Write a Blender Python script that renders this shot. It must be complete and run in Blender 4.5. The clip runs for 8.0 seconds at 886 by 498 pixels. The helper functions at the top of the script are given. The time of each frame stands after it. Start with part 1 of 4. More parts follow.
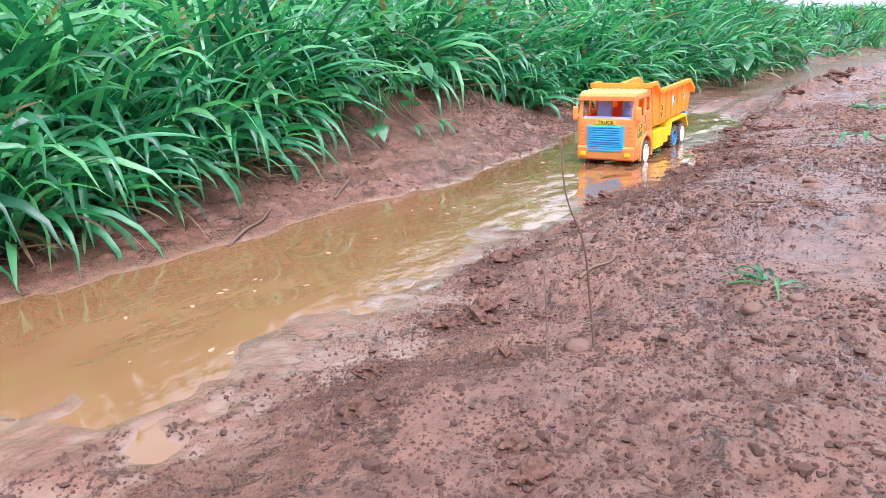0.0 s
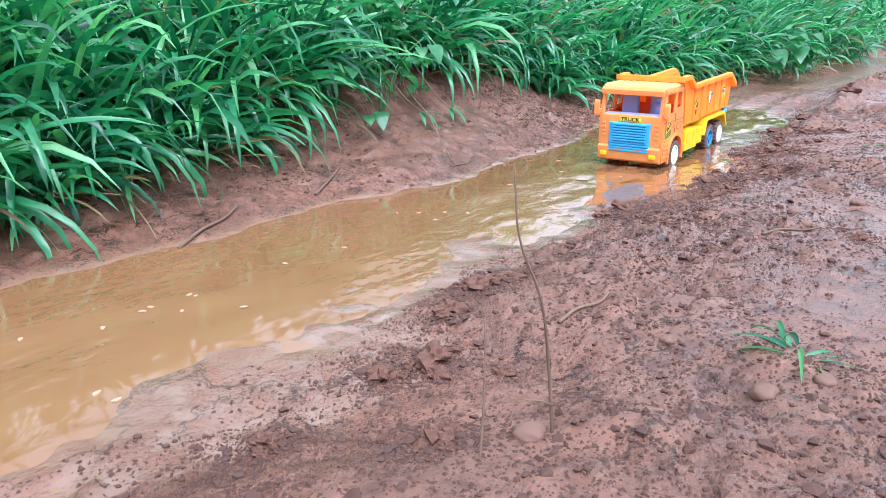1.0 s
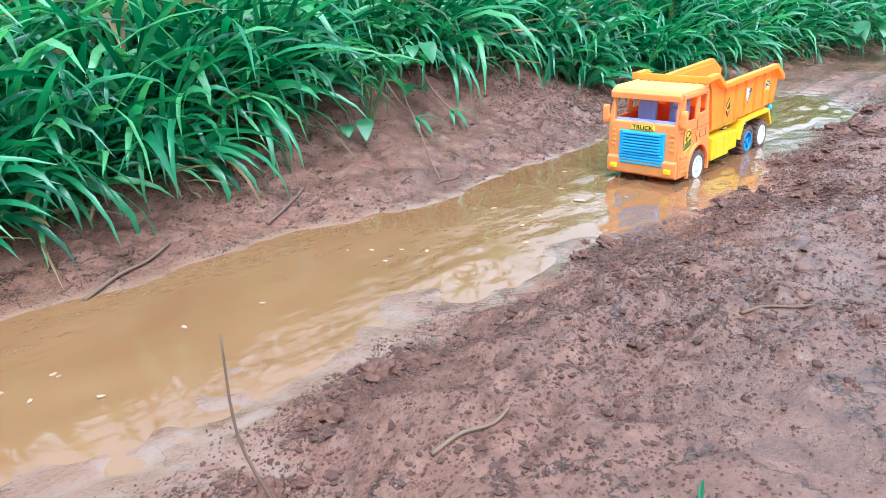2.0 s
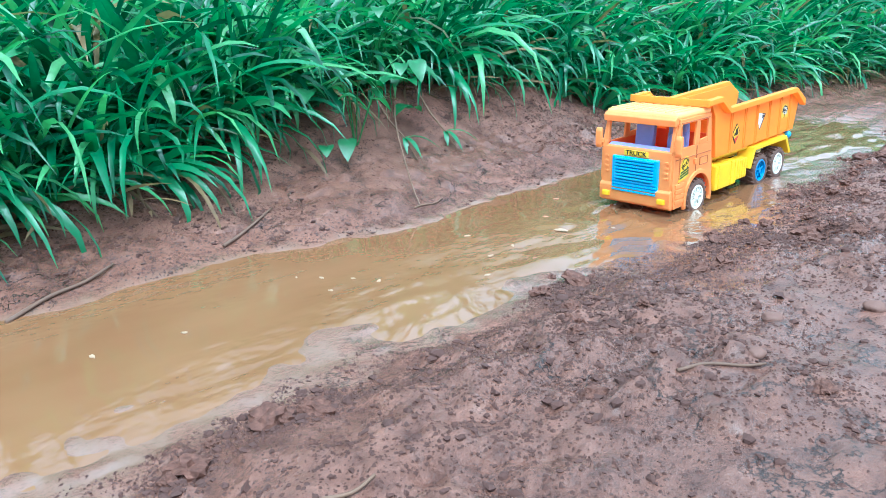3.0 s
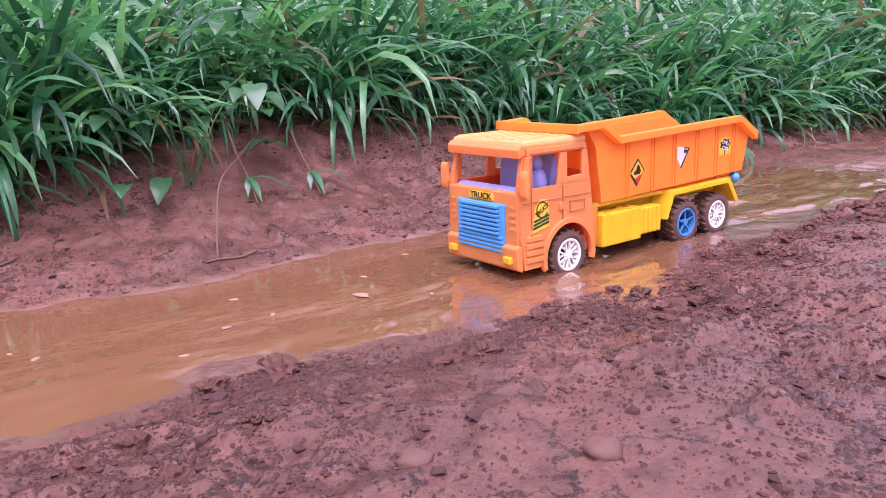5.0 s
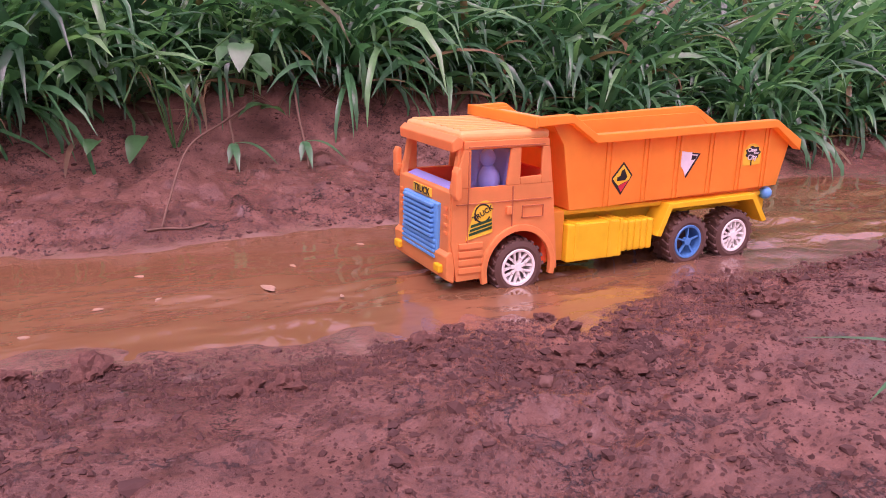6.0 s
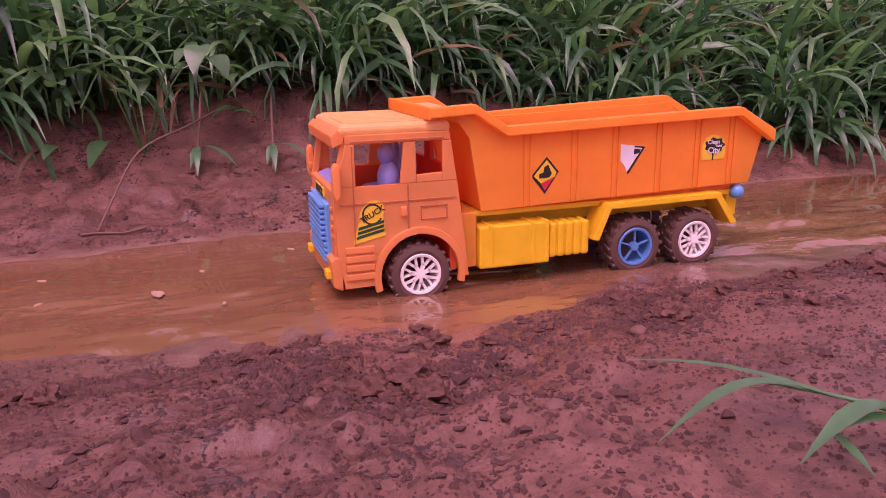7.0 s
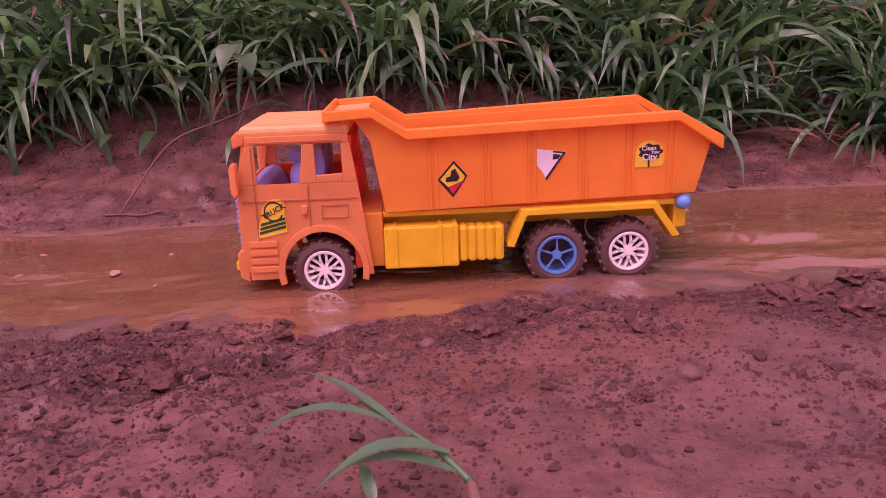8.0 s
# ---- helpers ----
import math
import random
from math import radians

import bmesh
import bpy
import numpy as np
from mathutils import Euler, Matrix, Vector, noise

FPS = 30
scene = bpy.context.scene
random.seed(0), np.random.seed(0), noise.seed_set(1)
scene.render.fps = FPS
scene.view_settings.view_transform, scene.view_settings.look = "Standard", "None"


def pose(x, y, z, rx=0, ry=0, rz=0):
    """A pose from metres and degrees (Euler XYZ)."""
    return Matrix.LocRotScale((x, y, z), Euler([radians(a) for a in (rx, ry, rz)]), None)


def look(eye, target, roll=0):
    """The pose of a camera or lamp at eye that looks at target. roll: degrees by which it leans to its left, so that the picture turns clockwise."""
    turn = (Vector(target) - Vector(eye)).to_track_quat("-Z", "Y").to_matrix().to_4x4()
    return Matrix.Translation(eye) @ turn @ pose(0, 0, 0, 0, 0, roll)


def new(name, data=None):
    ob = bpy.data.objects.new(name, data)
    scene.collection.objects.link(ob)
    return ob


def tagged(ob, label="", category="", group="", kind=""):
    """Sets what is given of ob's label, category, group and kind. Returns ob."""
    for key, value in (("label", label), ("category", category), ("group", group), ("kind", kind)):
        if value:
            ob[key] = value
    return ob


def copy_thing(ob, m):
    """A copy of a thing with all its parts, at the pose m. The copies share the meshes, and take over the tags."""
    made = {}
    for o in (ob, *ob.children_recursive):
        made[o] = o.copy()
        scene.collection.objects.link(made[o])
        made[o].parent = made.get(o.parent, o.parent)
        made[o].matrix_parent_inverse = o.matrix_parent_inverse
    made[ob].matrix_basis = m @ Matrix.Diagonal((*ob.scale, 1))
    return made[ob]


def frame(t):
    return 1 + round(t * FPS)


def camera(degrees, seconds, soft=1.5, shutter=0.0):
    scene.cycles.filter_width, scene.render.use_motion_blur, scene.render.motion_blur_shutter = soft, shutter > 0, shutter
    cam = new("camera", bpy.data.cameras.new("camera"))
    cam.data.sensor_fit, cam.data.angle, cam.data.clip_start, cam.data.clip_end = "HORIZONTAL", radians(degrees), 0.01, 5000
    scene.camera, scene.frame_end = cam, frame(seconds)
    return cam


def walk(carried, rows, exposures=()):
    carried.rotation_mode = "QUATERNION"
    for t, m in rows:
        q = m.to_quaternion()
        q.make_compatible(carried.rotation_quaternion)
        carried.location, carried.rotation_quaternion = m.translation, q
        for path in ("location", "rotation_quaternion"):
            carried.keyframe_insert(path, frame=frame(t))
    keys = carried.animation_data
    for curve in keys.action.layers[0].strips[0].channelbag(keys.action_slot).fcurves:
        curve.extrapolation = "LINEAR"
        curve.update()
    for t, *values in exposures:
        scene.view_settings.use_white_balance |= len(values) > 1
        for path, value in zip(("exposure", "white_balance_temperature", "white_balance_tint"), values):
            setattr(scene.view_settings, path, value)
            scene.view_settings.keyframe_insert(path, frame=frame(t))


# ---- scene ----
cam = camera(60.0, 8.0, soft=0.85)
PATH = [
    (0, (-1.5306, -0.4964, 0.2905), (-0.7178, 0.0177, 0.0165), -2.18),
    (0.5, (-1.4347, -0.4574, 0.2843), (-0.6368, 0.0746, 0.0009), -1.22),
    (1, (-1.3599, -0.4794, 0.2927), (-0.5824, 0.0736, -0.0069), -0.27),
    (1.5, (-1.2294, -0.4906, 0.3412), (-0.4923, 0.0979, 0.0090), -1.36),
    (3, (-0.9856, -0.5500, 0.3254), (-0.3305, 0.1376, 0.0121), -1.73),
    (3.5, (-0.9047, -0.5444, 0.2931), (-0.2440, 0.1432, -0.0079), -0.86),
    (4, (-0.7563, -0.5956, 0.2800), (-0.1473, 0.1472, 0.0017), -1.64),
    (5.5, (-0.4351, -0.5846, 0.2250), (0.1158, 0.2199, 0.0029), -1.96),
    (6, (-0.3080, -0.6035, 0.2414), (0.1198, 0.2587, -0.0298), 1.12),
    (6.5, (-0.2166, -0.6113, 0.2146), (0.1333, 0.2894, -0.0431), -0.19),
    (7, (-0.1078, -0.6203, 0.2200), (0.1904, 0.2984, -0.0390), -0.99),
    (7.5, (0.0228, -0.6549, 0.2408), (0.1784, 0.2916, -0.0419), -2.30),
    (8, (0.1519, -0.6765, 0.2327), (0.1939, 0.2841, -0.0419), -2.05),
]
EXPOSURES = [
    (0.0, 2.33, 5500, 10), (1.0, 2.36, 5200, 5), (1.5, 2.38, 5080, 1), (3.0, 2.38, 4600, -9), (3.5, 2.38, 4550, -8), (4.0, 2.25, 4850, 12),
    (5.5, 1.68, 6300, 72), (6.5, 1.25, 6900, 94), (8.0, 0.94, 7350, 132),
]
walk(cam, [(t, look(eye, target, roll)) for t, eye, target, roll in PATH], EXPOSURES)

# ---- light: bright overcast day ----
world = bpy.data.worlds.new("overcast_sky")
scene.world = world
world.use_nodes = True
wn, wl = world.node_tree.nodes, world.node_tree.links
sky = wn.new("ShaderNodeTexSky")
sky.sky_type, sky.sun_disc = "NISHITA", False
sky.sun_elevation, sky.sun_rotation = radians(58), radians(200)
sky.air_density, sky.dust_density, sky.ozone_density = 1.0, 6.0, 1.0
grey = wn.new("ShaderNodeHueSaturation")
grey.inputs["Saturation"].default_value = 0.25
wl.new(sky.outputs[0], grey.inputs["Color"])
cloud = wn.new("ShaderNodeMix")  # an even cloud cover over the clear sky
cloud.data_type = "RGBA"
cloud.inputs[0].default_value, cloud.inputs[7].default_value = 0.75, (2.25, 2.25, 2.3, 1)
wl.new(grey.outputs[0], cloud.inputs[6])
wl.new(cloud.outputs[2], wn["Background"].inputs["Color"])
wn["Background"].inputs["Strength"].default_value = 0.142
sun = new("sun", bpy.data.lights.new("sun", "SUN"))
sun.data.energy, sun.data.angle, sun.data.color = 1.0, radians(44), (1.0, 0.96, 0.9)
sun.matrix_world = look((-0.9, -0.9, 3.0), (0, 0, 0))


# ---- materials ----
def shader(name):
    m = bpy.data.materials.new(name)
    m.use_nodes = True
    return m, m.node_tree.nodes, m.node_tree.links, m.node_tree.nodes["Principled BSDF"]


def noise_node(n, l, scale, detail=4.0, rough=0.6, coord="Object"):
    tc = n.new("ShaderNodeTexCoord")
    t = n.new("ShaderNodeTexNoise")
    t.inputs["Scale"].default_value, t.inputs["Detail"].default_value, t.inputs["Roughness"].default_value = scale, detail, rough
    l.new(tc.outputs[coord], t.inputs["Vector"])
    return t


def ramp(n, l, src, stops):
    r = n.new("ShaderNodeValToRGB")
    e = r.color_ramp.elements
    while len(e) < len(stops):
        e.new(0.5)
    for k, (p, c) in zip(e, stops):
        k.position, k.color = p, (*c, 1) if len(c) == 3 else c
    l.new(src, r.inputs[0])
    return r


def mixed(n, l, kind, fac, a, b):
    m = n.new("ShaderNodeMix")
    m.data_type, m.blend_type = "RGBA", kind
    for value, socket in ((fac, m.inputs[0]), (a, m.inputs[6]), (b, m.inputs[7])):
        if isinstance(value, bpy.types.NodeSocket):
            l.new(value, socket)
        elif isinstance(value, tuple):
            socket.default_value = (*value, 1)
        else:
            socket.default_value = value
    return m.outputs[2]


def bumped(n, l, b, heights):
    """heights: (socket, distance, strength) from coarse to fine."""
    last = None
    for src, dist, strength in heights:
        k = n.new("ShaderNodeBump")
        k.inputs["Distance"].default_value = dist
        if isinstance(strength, bpy.types.NodeSocket):
            l.new(strength, k.inputs["Strength"])
        else:
            k.inputs["Strength"].default_value = strength
        l.new(src, k.inputs["Height"])
        if last:
            l.new(last.outputs[0], k.inputs["Normal"])
        last = k
    l.new(last.outputs[0], b.inputs["Normal"])


def plastic(name, colour, rough=0.38, dirt=0.25, thin=0.0):
    m, n, l, b = shader(name)
    t = noise_node(n, l, 45, 5)
    worn = ramp(n, l, t.outputs[0], [(0.35, tuple(c * 0.86 for c in colour)), (0.65, colour)])
    d = noise_node(n, l, 160, 6, 0.7)
    spots = ramp(n, l, d.outputs[0], [(0.66, (0, 0, 0)), (0.74, (dirt, dirt, dirt))])
    l.new(mixed(n, l, "MIX", spots.outputs[0], worn.outputs[0], (0.16, 0.07, 0.045)), b.inputs["Base Color"])
    r = ramp(n, l, t.outputs[0], [(0.3, (rough - 0.08,) * 3), (0.7, (rough + 0.12,) * 3)])
    l.new(r.outputs[0], b.inputs["Roughness"])
    bumped(n, l, b, [(d.outputs[0], 0.0003, 0.3)])
    if thin:  # thin plastic lets some light through
        tr = n.new("ShaderNodeBsdfTranslucent")
        tr.inputs["Color"].default_value = (*colour, 1)
        mx = n.new("ShaderNodeMixShader")
        mx.inputs[0].default_value = thin
        l.new(b.outputs[0], mx.inputs[1])
        l.new(tr.outputs[0], mx.inputs[2])
        l.new(mx.outputs[0], n["Material Output"].inputs[0])
    return m


def mud_material():
    m, n, l, b = shader("wet_red_mud")
    big = noise_node(n, l, 5.0, 6, 0.6)
    mid = noise_node(n, l, 38.0, 8, 0.65)
    fine = noise_node(n, l, 230.0, 6, 0.7)
    grit = n.new("ShaderNodeTexVoronoi")
    grit.inputs["Scale"].default_value = 150
    l.new(fine.inputs["Vector"].links[0].from_socket, grit.inputs["Vector"])
    base = ramp(n, l, mid.outputs[0], [(0.32, (0.088, 0.037, 0.025)), (0.46, (0.152, 0.069, 0.047)), (0.68, (0.212, 0.102, 0.070))])
    tone = ramp(n, l, big.outputs[0], [(0.36, (0.80, 0.76, 0.74)), (0.62, (1.10, 1.10, 1.10))])
    c = mixed(n, l, "MULTIPLY", 1.0, base.outputs[0], tone.outputs[0])
    specks = ramp(n, l, fine.outputs[0], [(0.36, (0.38, 0.32, 0.30)), (0.47, (1, 1, 1))])
    c = mixed(n, l, "MULTIPLY", 0.6, c, specks.outputs[0])
    # dried cracks in the smooth skin
    crack = n.new("ShaderNodeTexVoronoi")
    crack.feature = "DISTANCE_TO_EDGE"
    crack.inputs["Scale"].default_value = 11.0
    warp = mixed(n, l, "LINEAR_LIGHT", 0.05, fine.inputs["Vector"].links[0].from_socket, mid.outputs["Color"])
    l.new(warp, crack.inputs["Vector"])
    line = ramp(n, l, crack.outputs[0], [(0.006, (0, 0, 0)), (0.026, (1, 1, 1))])
    where = ramp(n, l, noise_node(n, l, 3.1, 3).outputs[0], [(0.49, (0, 0, 0)), (0.52, (1, 1, 1))])
    cracks = mixed(n, l, "LIGHTEN", 1.0, line.outputs[0], where.outputs[0])
    c = mixed(n, l, "MULTIPLY", 0.85, c, cracks)
    # pale silt left at the waterline
    geo = n.new("ShaderNodeNewGeometry")
    sep = n.new("ShaderNodeSeparateXYZ")
    l.new(geo.outputs["Position"], sep.inputs[0])
    wave = n.new("ShaderNodeMath")
    wave.operation, wave.inputs[1].default_value = "MULTIPLY_ADD", 0.026
    l.new(mid.outputs[0], wave.inputs[0])
    l.new(sep.outputs[2], wave.inputs[2])
    silt = n.new("ShaderNodeMapRange")
    silt.inputs[1].default_value, silt.inputs[2].default_value, silt.inputs[3].default_value, silt.inputs[4].default_value = 0.0165, 0.026, 0.65, 0.0
    l.new(wave.outputs[0], silt.inputs[0])
    c = mixed(n, l, "MIX", silt.outputs[0], c, (0.245, 0.150, 0.105))
    l.new(c, b.inputs["Base Color"])
    # wet where it lies low by the puddle, in patches elsewhere
    low = n.new("ShaderNodeMapRange")
    low.inputs[1].default_value, low.inputs[2].default_value, low.inputs[3].default_value, low.inputs[4].default_value = 0.008, 0.05, 0.0, 1.0
    l.new(sep.outputs[2], low.inputs[0])
    wet = ramp(n, l, big.outputs[0], [(0.40, (0.24, 0.24, 0.24)), (0.62, (0.52, 0.52, 0.52))])
    rough = mixed(n, l, "MIX", low.outputs[0], (0.10, 0.10, 0.10), wet.outputs[0])
    high = n.new("ShaderNodeMapRange")  # the bank above the rut has drained
    high.inputs[1].default_value, high.inputs[2].default_value = 0.055, 0.10
    l.new(sep.outputs[2], high.inputs[0])
    l.new(mixed(n, l, "MIX", high.outputs[0], rough, (0.75, 0.75, 0.75)), b.inputs["Roughness"])
    b.inputs["Specular IOR Level"].default_value = 0.4
    film = ramp(n, l, big.outputs[0], [(0.40, (0.38, 0.38, 0.38)), (0.58, (0.06, 0.06, 0.06))])  # film of water on the mud
    wetted = mixed(n, l, "MIX", high.outputs[0], film.outputs[0], (0.0, 0.0, 0.0))
    full = n.new("ShaderNodeMath")
    full.operation, full.inputs[1].default_value, full.use_clamp = "MULTIPLY", 1.6, True
    l.new(silt.outputs[0], full.inputs[0])
    l.new(mixed(n, l, "LIGHTEN", 1.0, wetted, full.outputs[0]), b.inputs["Coat Weight"])
    b.inputs["Coat IOR"].default_value = 1.40
    l.new(mixed(n, l, "MIX", full.outputs[0], (0.24, 0.24, 0.24), (0.07, 0.07, 0.07)), b.inputs["Coat Roughness"])
    skin = n.new("ShaderNodeBump")
    skin.inputs["Distance"].default_value, skin.inputs["Strength"].default_value = 0.004, 0.16
    l.new(mid.outputs[0], skin.inputs["Height"])
    l.new(skin.outputs[0], b.inputs["Coat Normal"])
    calm = n.new("ShaderNodeMapRange")  # silt lies smooth
    calm.inputs[1].default_value, calm.inputs[2].default_value, calm.inputs[3].default_value, calm.inputs[4].default_value = 0.0, 0.65, 0.6, 0.06
    l.new(silt.outputs[0], calm.inputs[0])
    bumped(n, l, b, [(mid.outputs[0], 0.013, calm.outputs[0]), (cracks, 0.004, 0.45), (fine.outputs[0], 0.004, calm.outputs[0])])
    return m


def clod_material():
    m, n, l, b = shader("crumbly_red_mud")
    t, f = noise_node(n, l, 3.0, 6, 0.65), noise_node(n, l, 14.0, 5, 0.7)
    geo = n.new("ShaderNodeNewGeometry")
    c = ramp(n, l, t.outputs[0], [(0.33, (0.060, 0.025, 0.017)), (0.52, (0.108, 0.047, 0.032)), (0.70, (0.17, 0.080, 0.055))])
    each = ramp(n, l, geo.outputs["Random Per Island"], [(0.0, (0.72, 0.70, 0.68)), (1.0, (1.22, 1.22, 1.22))])
    l.new(mixed(n, l, "MULTIPLY", 1.0, c.outputs[0], each.outputs[0]), b.inputs["Base Color"])
    b.inputs["Roughness"].default_value, b.inputs["Specular IOR Level"].default_value = 0.65, 0.3
    bumped(n, l, b, [(t.outputs[0], 0.004, 0.45), (f.outputs[0], 0.0015, 0.5)])
    return m


def water_material():
    m, n, l, b = shader("muddy_water")
    tc = n.new("ShaderNodeTexCoord")
    mp = n.new("ShaderNodeMapping")
    mp.inputs["Scale"].default_value = (1.0, 1.7, 1.0)
    l.new(tc.outputs["Object"], mp.inputs[0])
    t1, t2, t3 = (n.new("ShaderNodeTexNoise") for _ in range(3))
    for t, s, d in ((t1, 5, 2), (t2, 24, 2), (t3, 3.3, 3)):
        t.inputs["Scale"].default_value, t.inputs["Detail"].default_value = s, d
        l.new(mp.outputs[0], t.inputs["Vector"])
    c = ramp(n, l, t1.outputs[0], [(0.3, (0.180, 0.086, 0.038)), (0.7, (0.215, 0.108, 0.051))])
    l.new(c.outputs[0], b.inputs["Base Color"])
    r = ramp(n, l, t3.outputs[0], [(0.4, (0.03, 0.03, 0.03)), (0.65, (0.05, 0.05, 0.05))])
    l.new(r.outputs[0], b.inputs["Roughness"])
    b.inputs["Specular IOR Level"].default_value = 0.2
    b.inputs["Coat Weight"].default_value, b.inputs["Coat IOR"].default_value, b.inputs["Coat Roughness"].default_value = 0.8, 1.36, 0.02
    patch = ramp(n, l, t3.outputs[0], [(0.50, (0.03, 0.03, 0.03)), (0.66, (0.5, 0.5, 0.5))])
    last = None
    for src, dist, strength in ((t1, 0.02, None), (t2, 0.017, patch)):
        k = n.new("ShaderNodeBump")
        k.inputs["Distance"].default_value, k.inputs["Strength"].default_value = dist, 0.14
        l.new(src.outputs[0], k.inputs["Height"])
        if strength:
            l.new(strength.outputs[0], k.inputs["Strength"])
            l.new(last.outputs[0], k.inputs["Normal"])
        last = k
    l.new(last.outputs[0], b.inputs["Coat Normal"])
    return m


def leaf_material(name, stops, dry=0.03):
    m, n, l, b = shader(name)
    geo = n.new("ShaderNodeNewGeometry")
    c = ramp(n, l, geo.outputs["Random Per Island"], [(0.0, (0.26, 0.17, 0.09)), (dry, (0.22, 0.16, 0.07)), (dry + 0.01, stops[0]), (0.55, stops[1]), (1.0, stops[2])])
    streak = noise_node(n, l, 60, 4, 0.6)
    tone = ramp(n, l, streak.outputs[0], [(0.3, (0.75, 0.75, 0.75)), (0.7, (1.12, 1.12, 1.1))])
    col = mixed(n, l, "MULTIPLY", 1.0, c.outputs[0], tone.outputs[0])
    l.new(col, b.inputs["Base Color"])
    b.inputs["Roughness"].default_value = 0.30
    b.inputs["Specular IOR Level"].default_value = 0.65
    tr = n.new("ShaderNodeBsdfTranslucent")
    l.new(mixed(n, l, "MULTIPLY", 1.0, col, (1.1, 1.4, 0.95)), tr.inputs["Color"])
    mx = n.new("ShaderNodeMixShader")
    mx.inputs[0].default_value = 0.38
    l.new(b.outputs[0], mx.inputs[1])
    l.new(tr.outputs[0], mx.inputs[2])
    l.new(mx.outputs[0], n["Material Output"].inputs[0])
    return m


MUD = mud_material()
WATER = water_material()
GRASS = leaf_material("grass_blade", [(0.012, 0.072, 0.034), (0.042, 0.210, 0.086), (0.15, 0.39, 0.14)])
WEED = leaf_material("broad_leaf", [(0.035, 0.15, 0.055), (0.06, 0.22, 0.075), (0.20, 0.29, 0.06)], 0.12)
FRESH = leaf_material("torn_shoot_leaf", [(0.045, 0.19, 0.085), (0.06, 0.25, 0.10), (0.09, 0.31, 0.06)], 0.0)
LITTER = leaf_material("dry_grass_litter", [(0.20, 0.12, 0.065), (0.28, 0.19, 0.11), (0.13, 0.08, 0.05)], 0.3)
DRY = plastic("dry_stem", (0.15, 0.085, 0.052), 0.75, 0.3)
TWIG = plastic("dark_twig", (0.125, 0.070, 0.045), 0.75, 0.3)
ORANGE = plastic("orange_plastic", (0.97, 0.41, 0.120), 0.42, 0.18, 0.42)
VIVID = plastic("vivid_orange_plastic", (1.0, 0.45, 0.052), 0.40, 0.10, 0.48)
# redder orange stands in for light glowing through the cab's thin plastic
INNER_GLOW = plastic("red_glow_orange_plastic", (0.96, 0.17, 0.035), 0.45, 0.10, 0.4)
ROOF = plastic("pale_orange_plastic", (0.95, 0.61, 0.22), 0.45, 0.35, 0.42)
# dark orange stands in for the shade in the cab's panel grooves
GROOVE_SHADE = plastic("orange_groove_shade", (0.52, 0.16, 0.05), 0.6, 0.3)
HUB_BLUE = plastic("muddy_blue_plastic", (0.045, 0.24, 0.52), 0.45, 0.7)
YELLOW = plastic("yellow_plastic", (0.95, 0.60, 0.008), 0.36, 0.18, 0.2)
BLUE = plastic("blue_plastic", (0.07, 0.34, 0.66), 0.36, 0.12)
LILAC = plastic("lilac_blue_plastic", (0.28, 0.33, 0.72), 0.4, 0.1)
WHITE = plastic("white_plastic", (0.80, 0.80, 0.72), 0.35, 0.4)
TYRE = plastic("muddy_rubber", (0.105, 0.054, 0.038), 0.55, 0.9)
DARK = plastic("black_print", (0.015, 0.014, 0.013), 0.4, 0.0)
STICKER = plastic("yellow_sticker", (0.85, 0.55, 0.03), 0.3, 0.1)
RED = plastic("red_print", (0.65, 0.04, 0.05), 0.3, 0.0)
PAPER = plastic("torn_white_sticker", (0.75, 0.70, 0.70), 0.4, 0.1)
GREEN = plastic("dark_green_print", (0.01, 0.07, 0.025), 0.35, 0.0)
CRUMB = clod_material()
FOAM_GLINT = plastic("pale_foam_glint", (0.36, 0.24, 0.15), 0.6, 0.2)
GRIT = plastic("dark_mud_grit", (0.066, 0.027, 0.019), 0.85, 0.4)
STONE = plastic("dull_pebble", (0.14, 0.068, 0.048), 0.7, 0.6)


# ---- mesh tools ----
def hashed(ix, iy, seed):
    h = (ix * 374761393 + iy * 668265263 + seed * 974634637) & 0xFFFFFFFF
    h = ((h ^ (h >> 13)) * 1274126177) & 0xFFFFFFFF
    return ((h ^ (h >> 16)) & 0xFFFF) / 65535.0


def relief(x, y, size, seed, octaves=3):
    """Smooth fractal relief between -1 and 1, with bumps of about that size."""
    total, amp, out = 0.0, 1.0, 0.0
    for o in range(octaves):
        u, v = np.asarray(x) / size + 91.7 * o, np.asarray(y) / size + 37.3 * o
        iu, iv = np.floor(u).astype(np.int64), np.floor(v).astype(np.int64)
        fu, fv = u - iu, v - iv
        fu, fv = fu * fu * (3 - 2 * fu), fv * fv * (3 - 2 * fv)
        a, b = hashed(iu, iv, seed + o), hashed(iu + 1, iv, seed + o)
        c, d = hashed(iu, iv + 1, seed + o), hashed(iu + 1, iv + 1, seed + o)
        out = out + amp * ((a + (b - a) * fu) * (1 - fv) + (c + (d - c) * fu) * fv - 0.5) * 2
        total, amp, size = total + amp, amp * 0.5, size * 0.5
    return out / total


def bend(x):
    """How far the track has swung towards the camera's side, behind the truck."""
    return -0.10 * np.maximum(np.asarray(x, float) - 1.2, 0) ** 1.25


def grass_edge(x):
    return np.interp(x, (-3, -1, -0.5, -0.2, 0.4, 0.66, 1.1, 1.6, 2.5, 4, 7, 12, 30),
                     (0.53, 0.53, 0.56, 0.63, 0.64, 0.57, 0.49, 0.38, 0.22, 0.02, -0.55, -1.7, -6)) + 0.03 * relief(x, 0 * np.asarray(x), 0.3, 5)


WATER_Z = 0.006


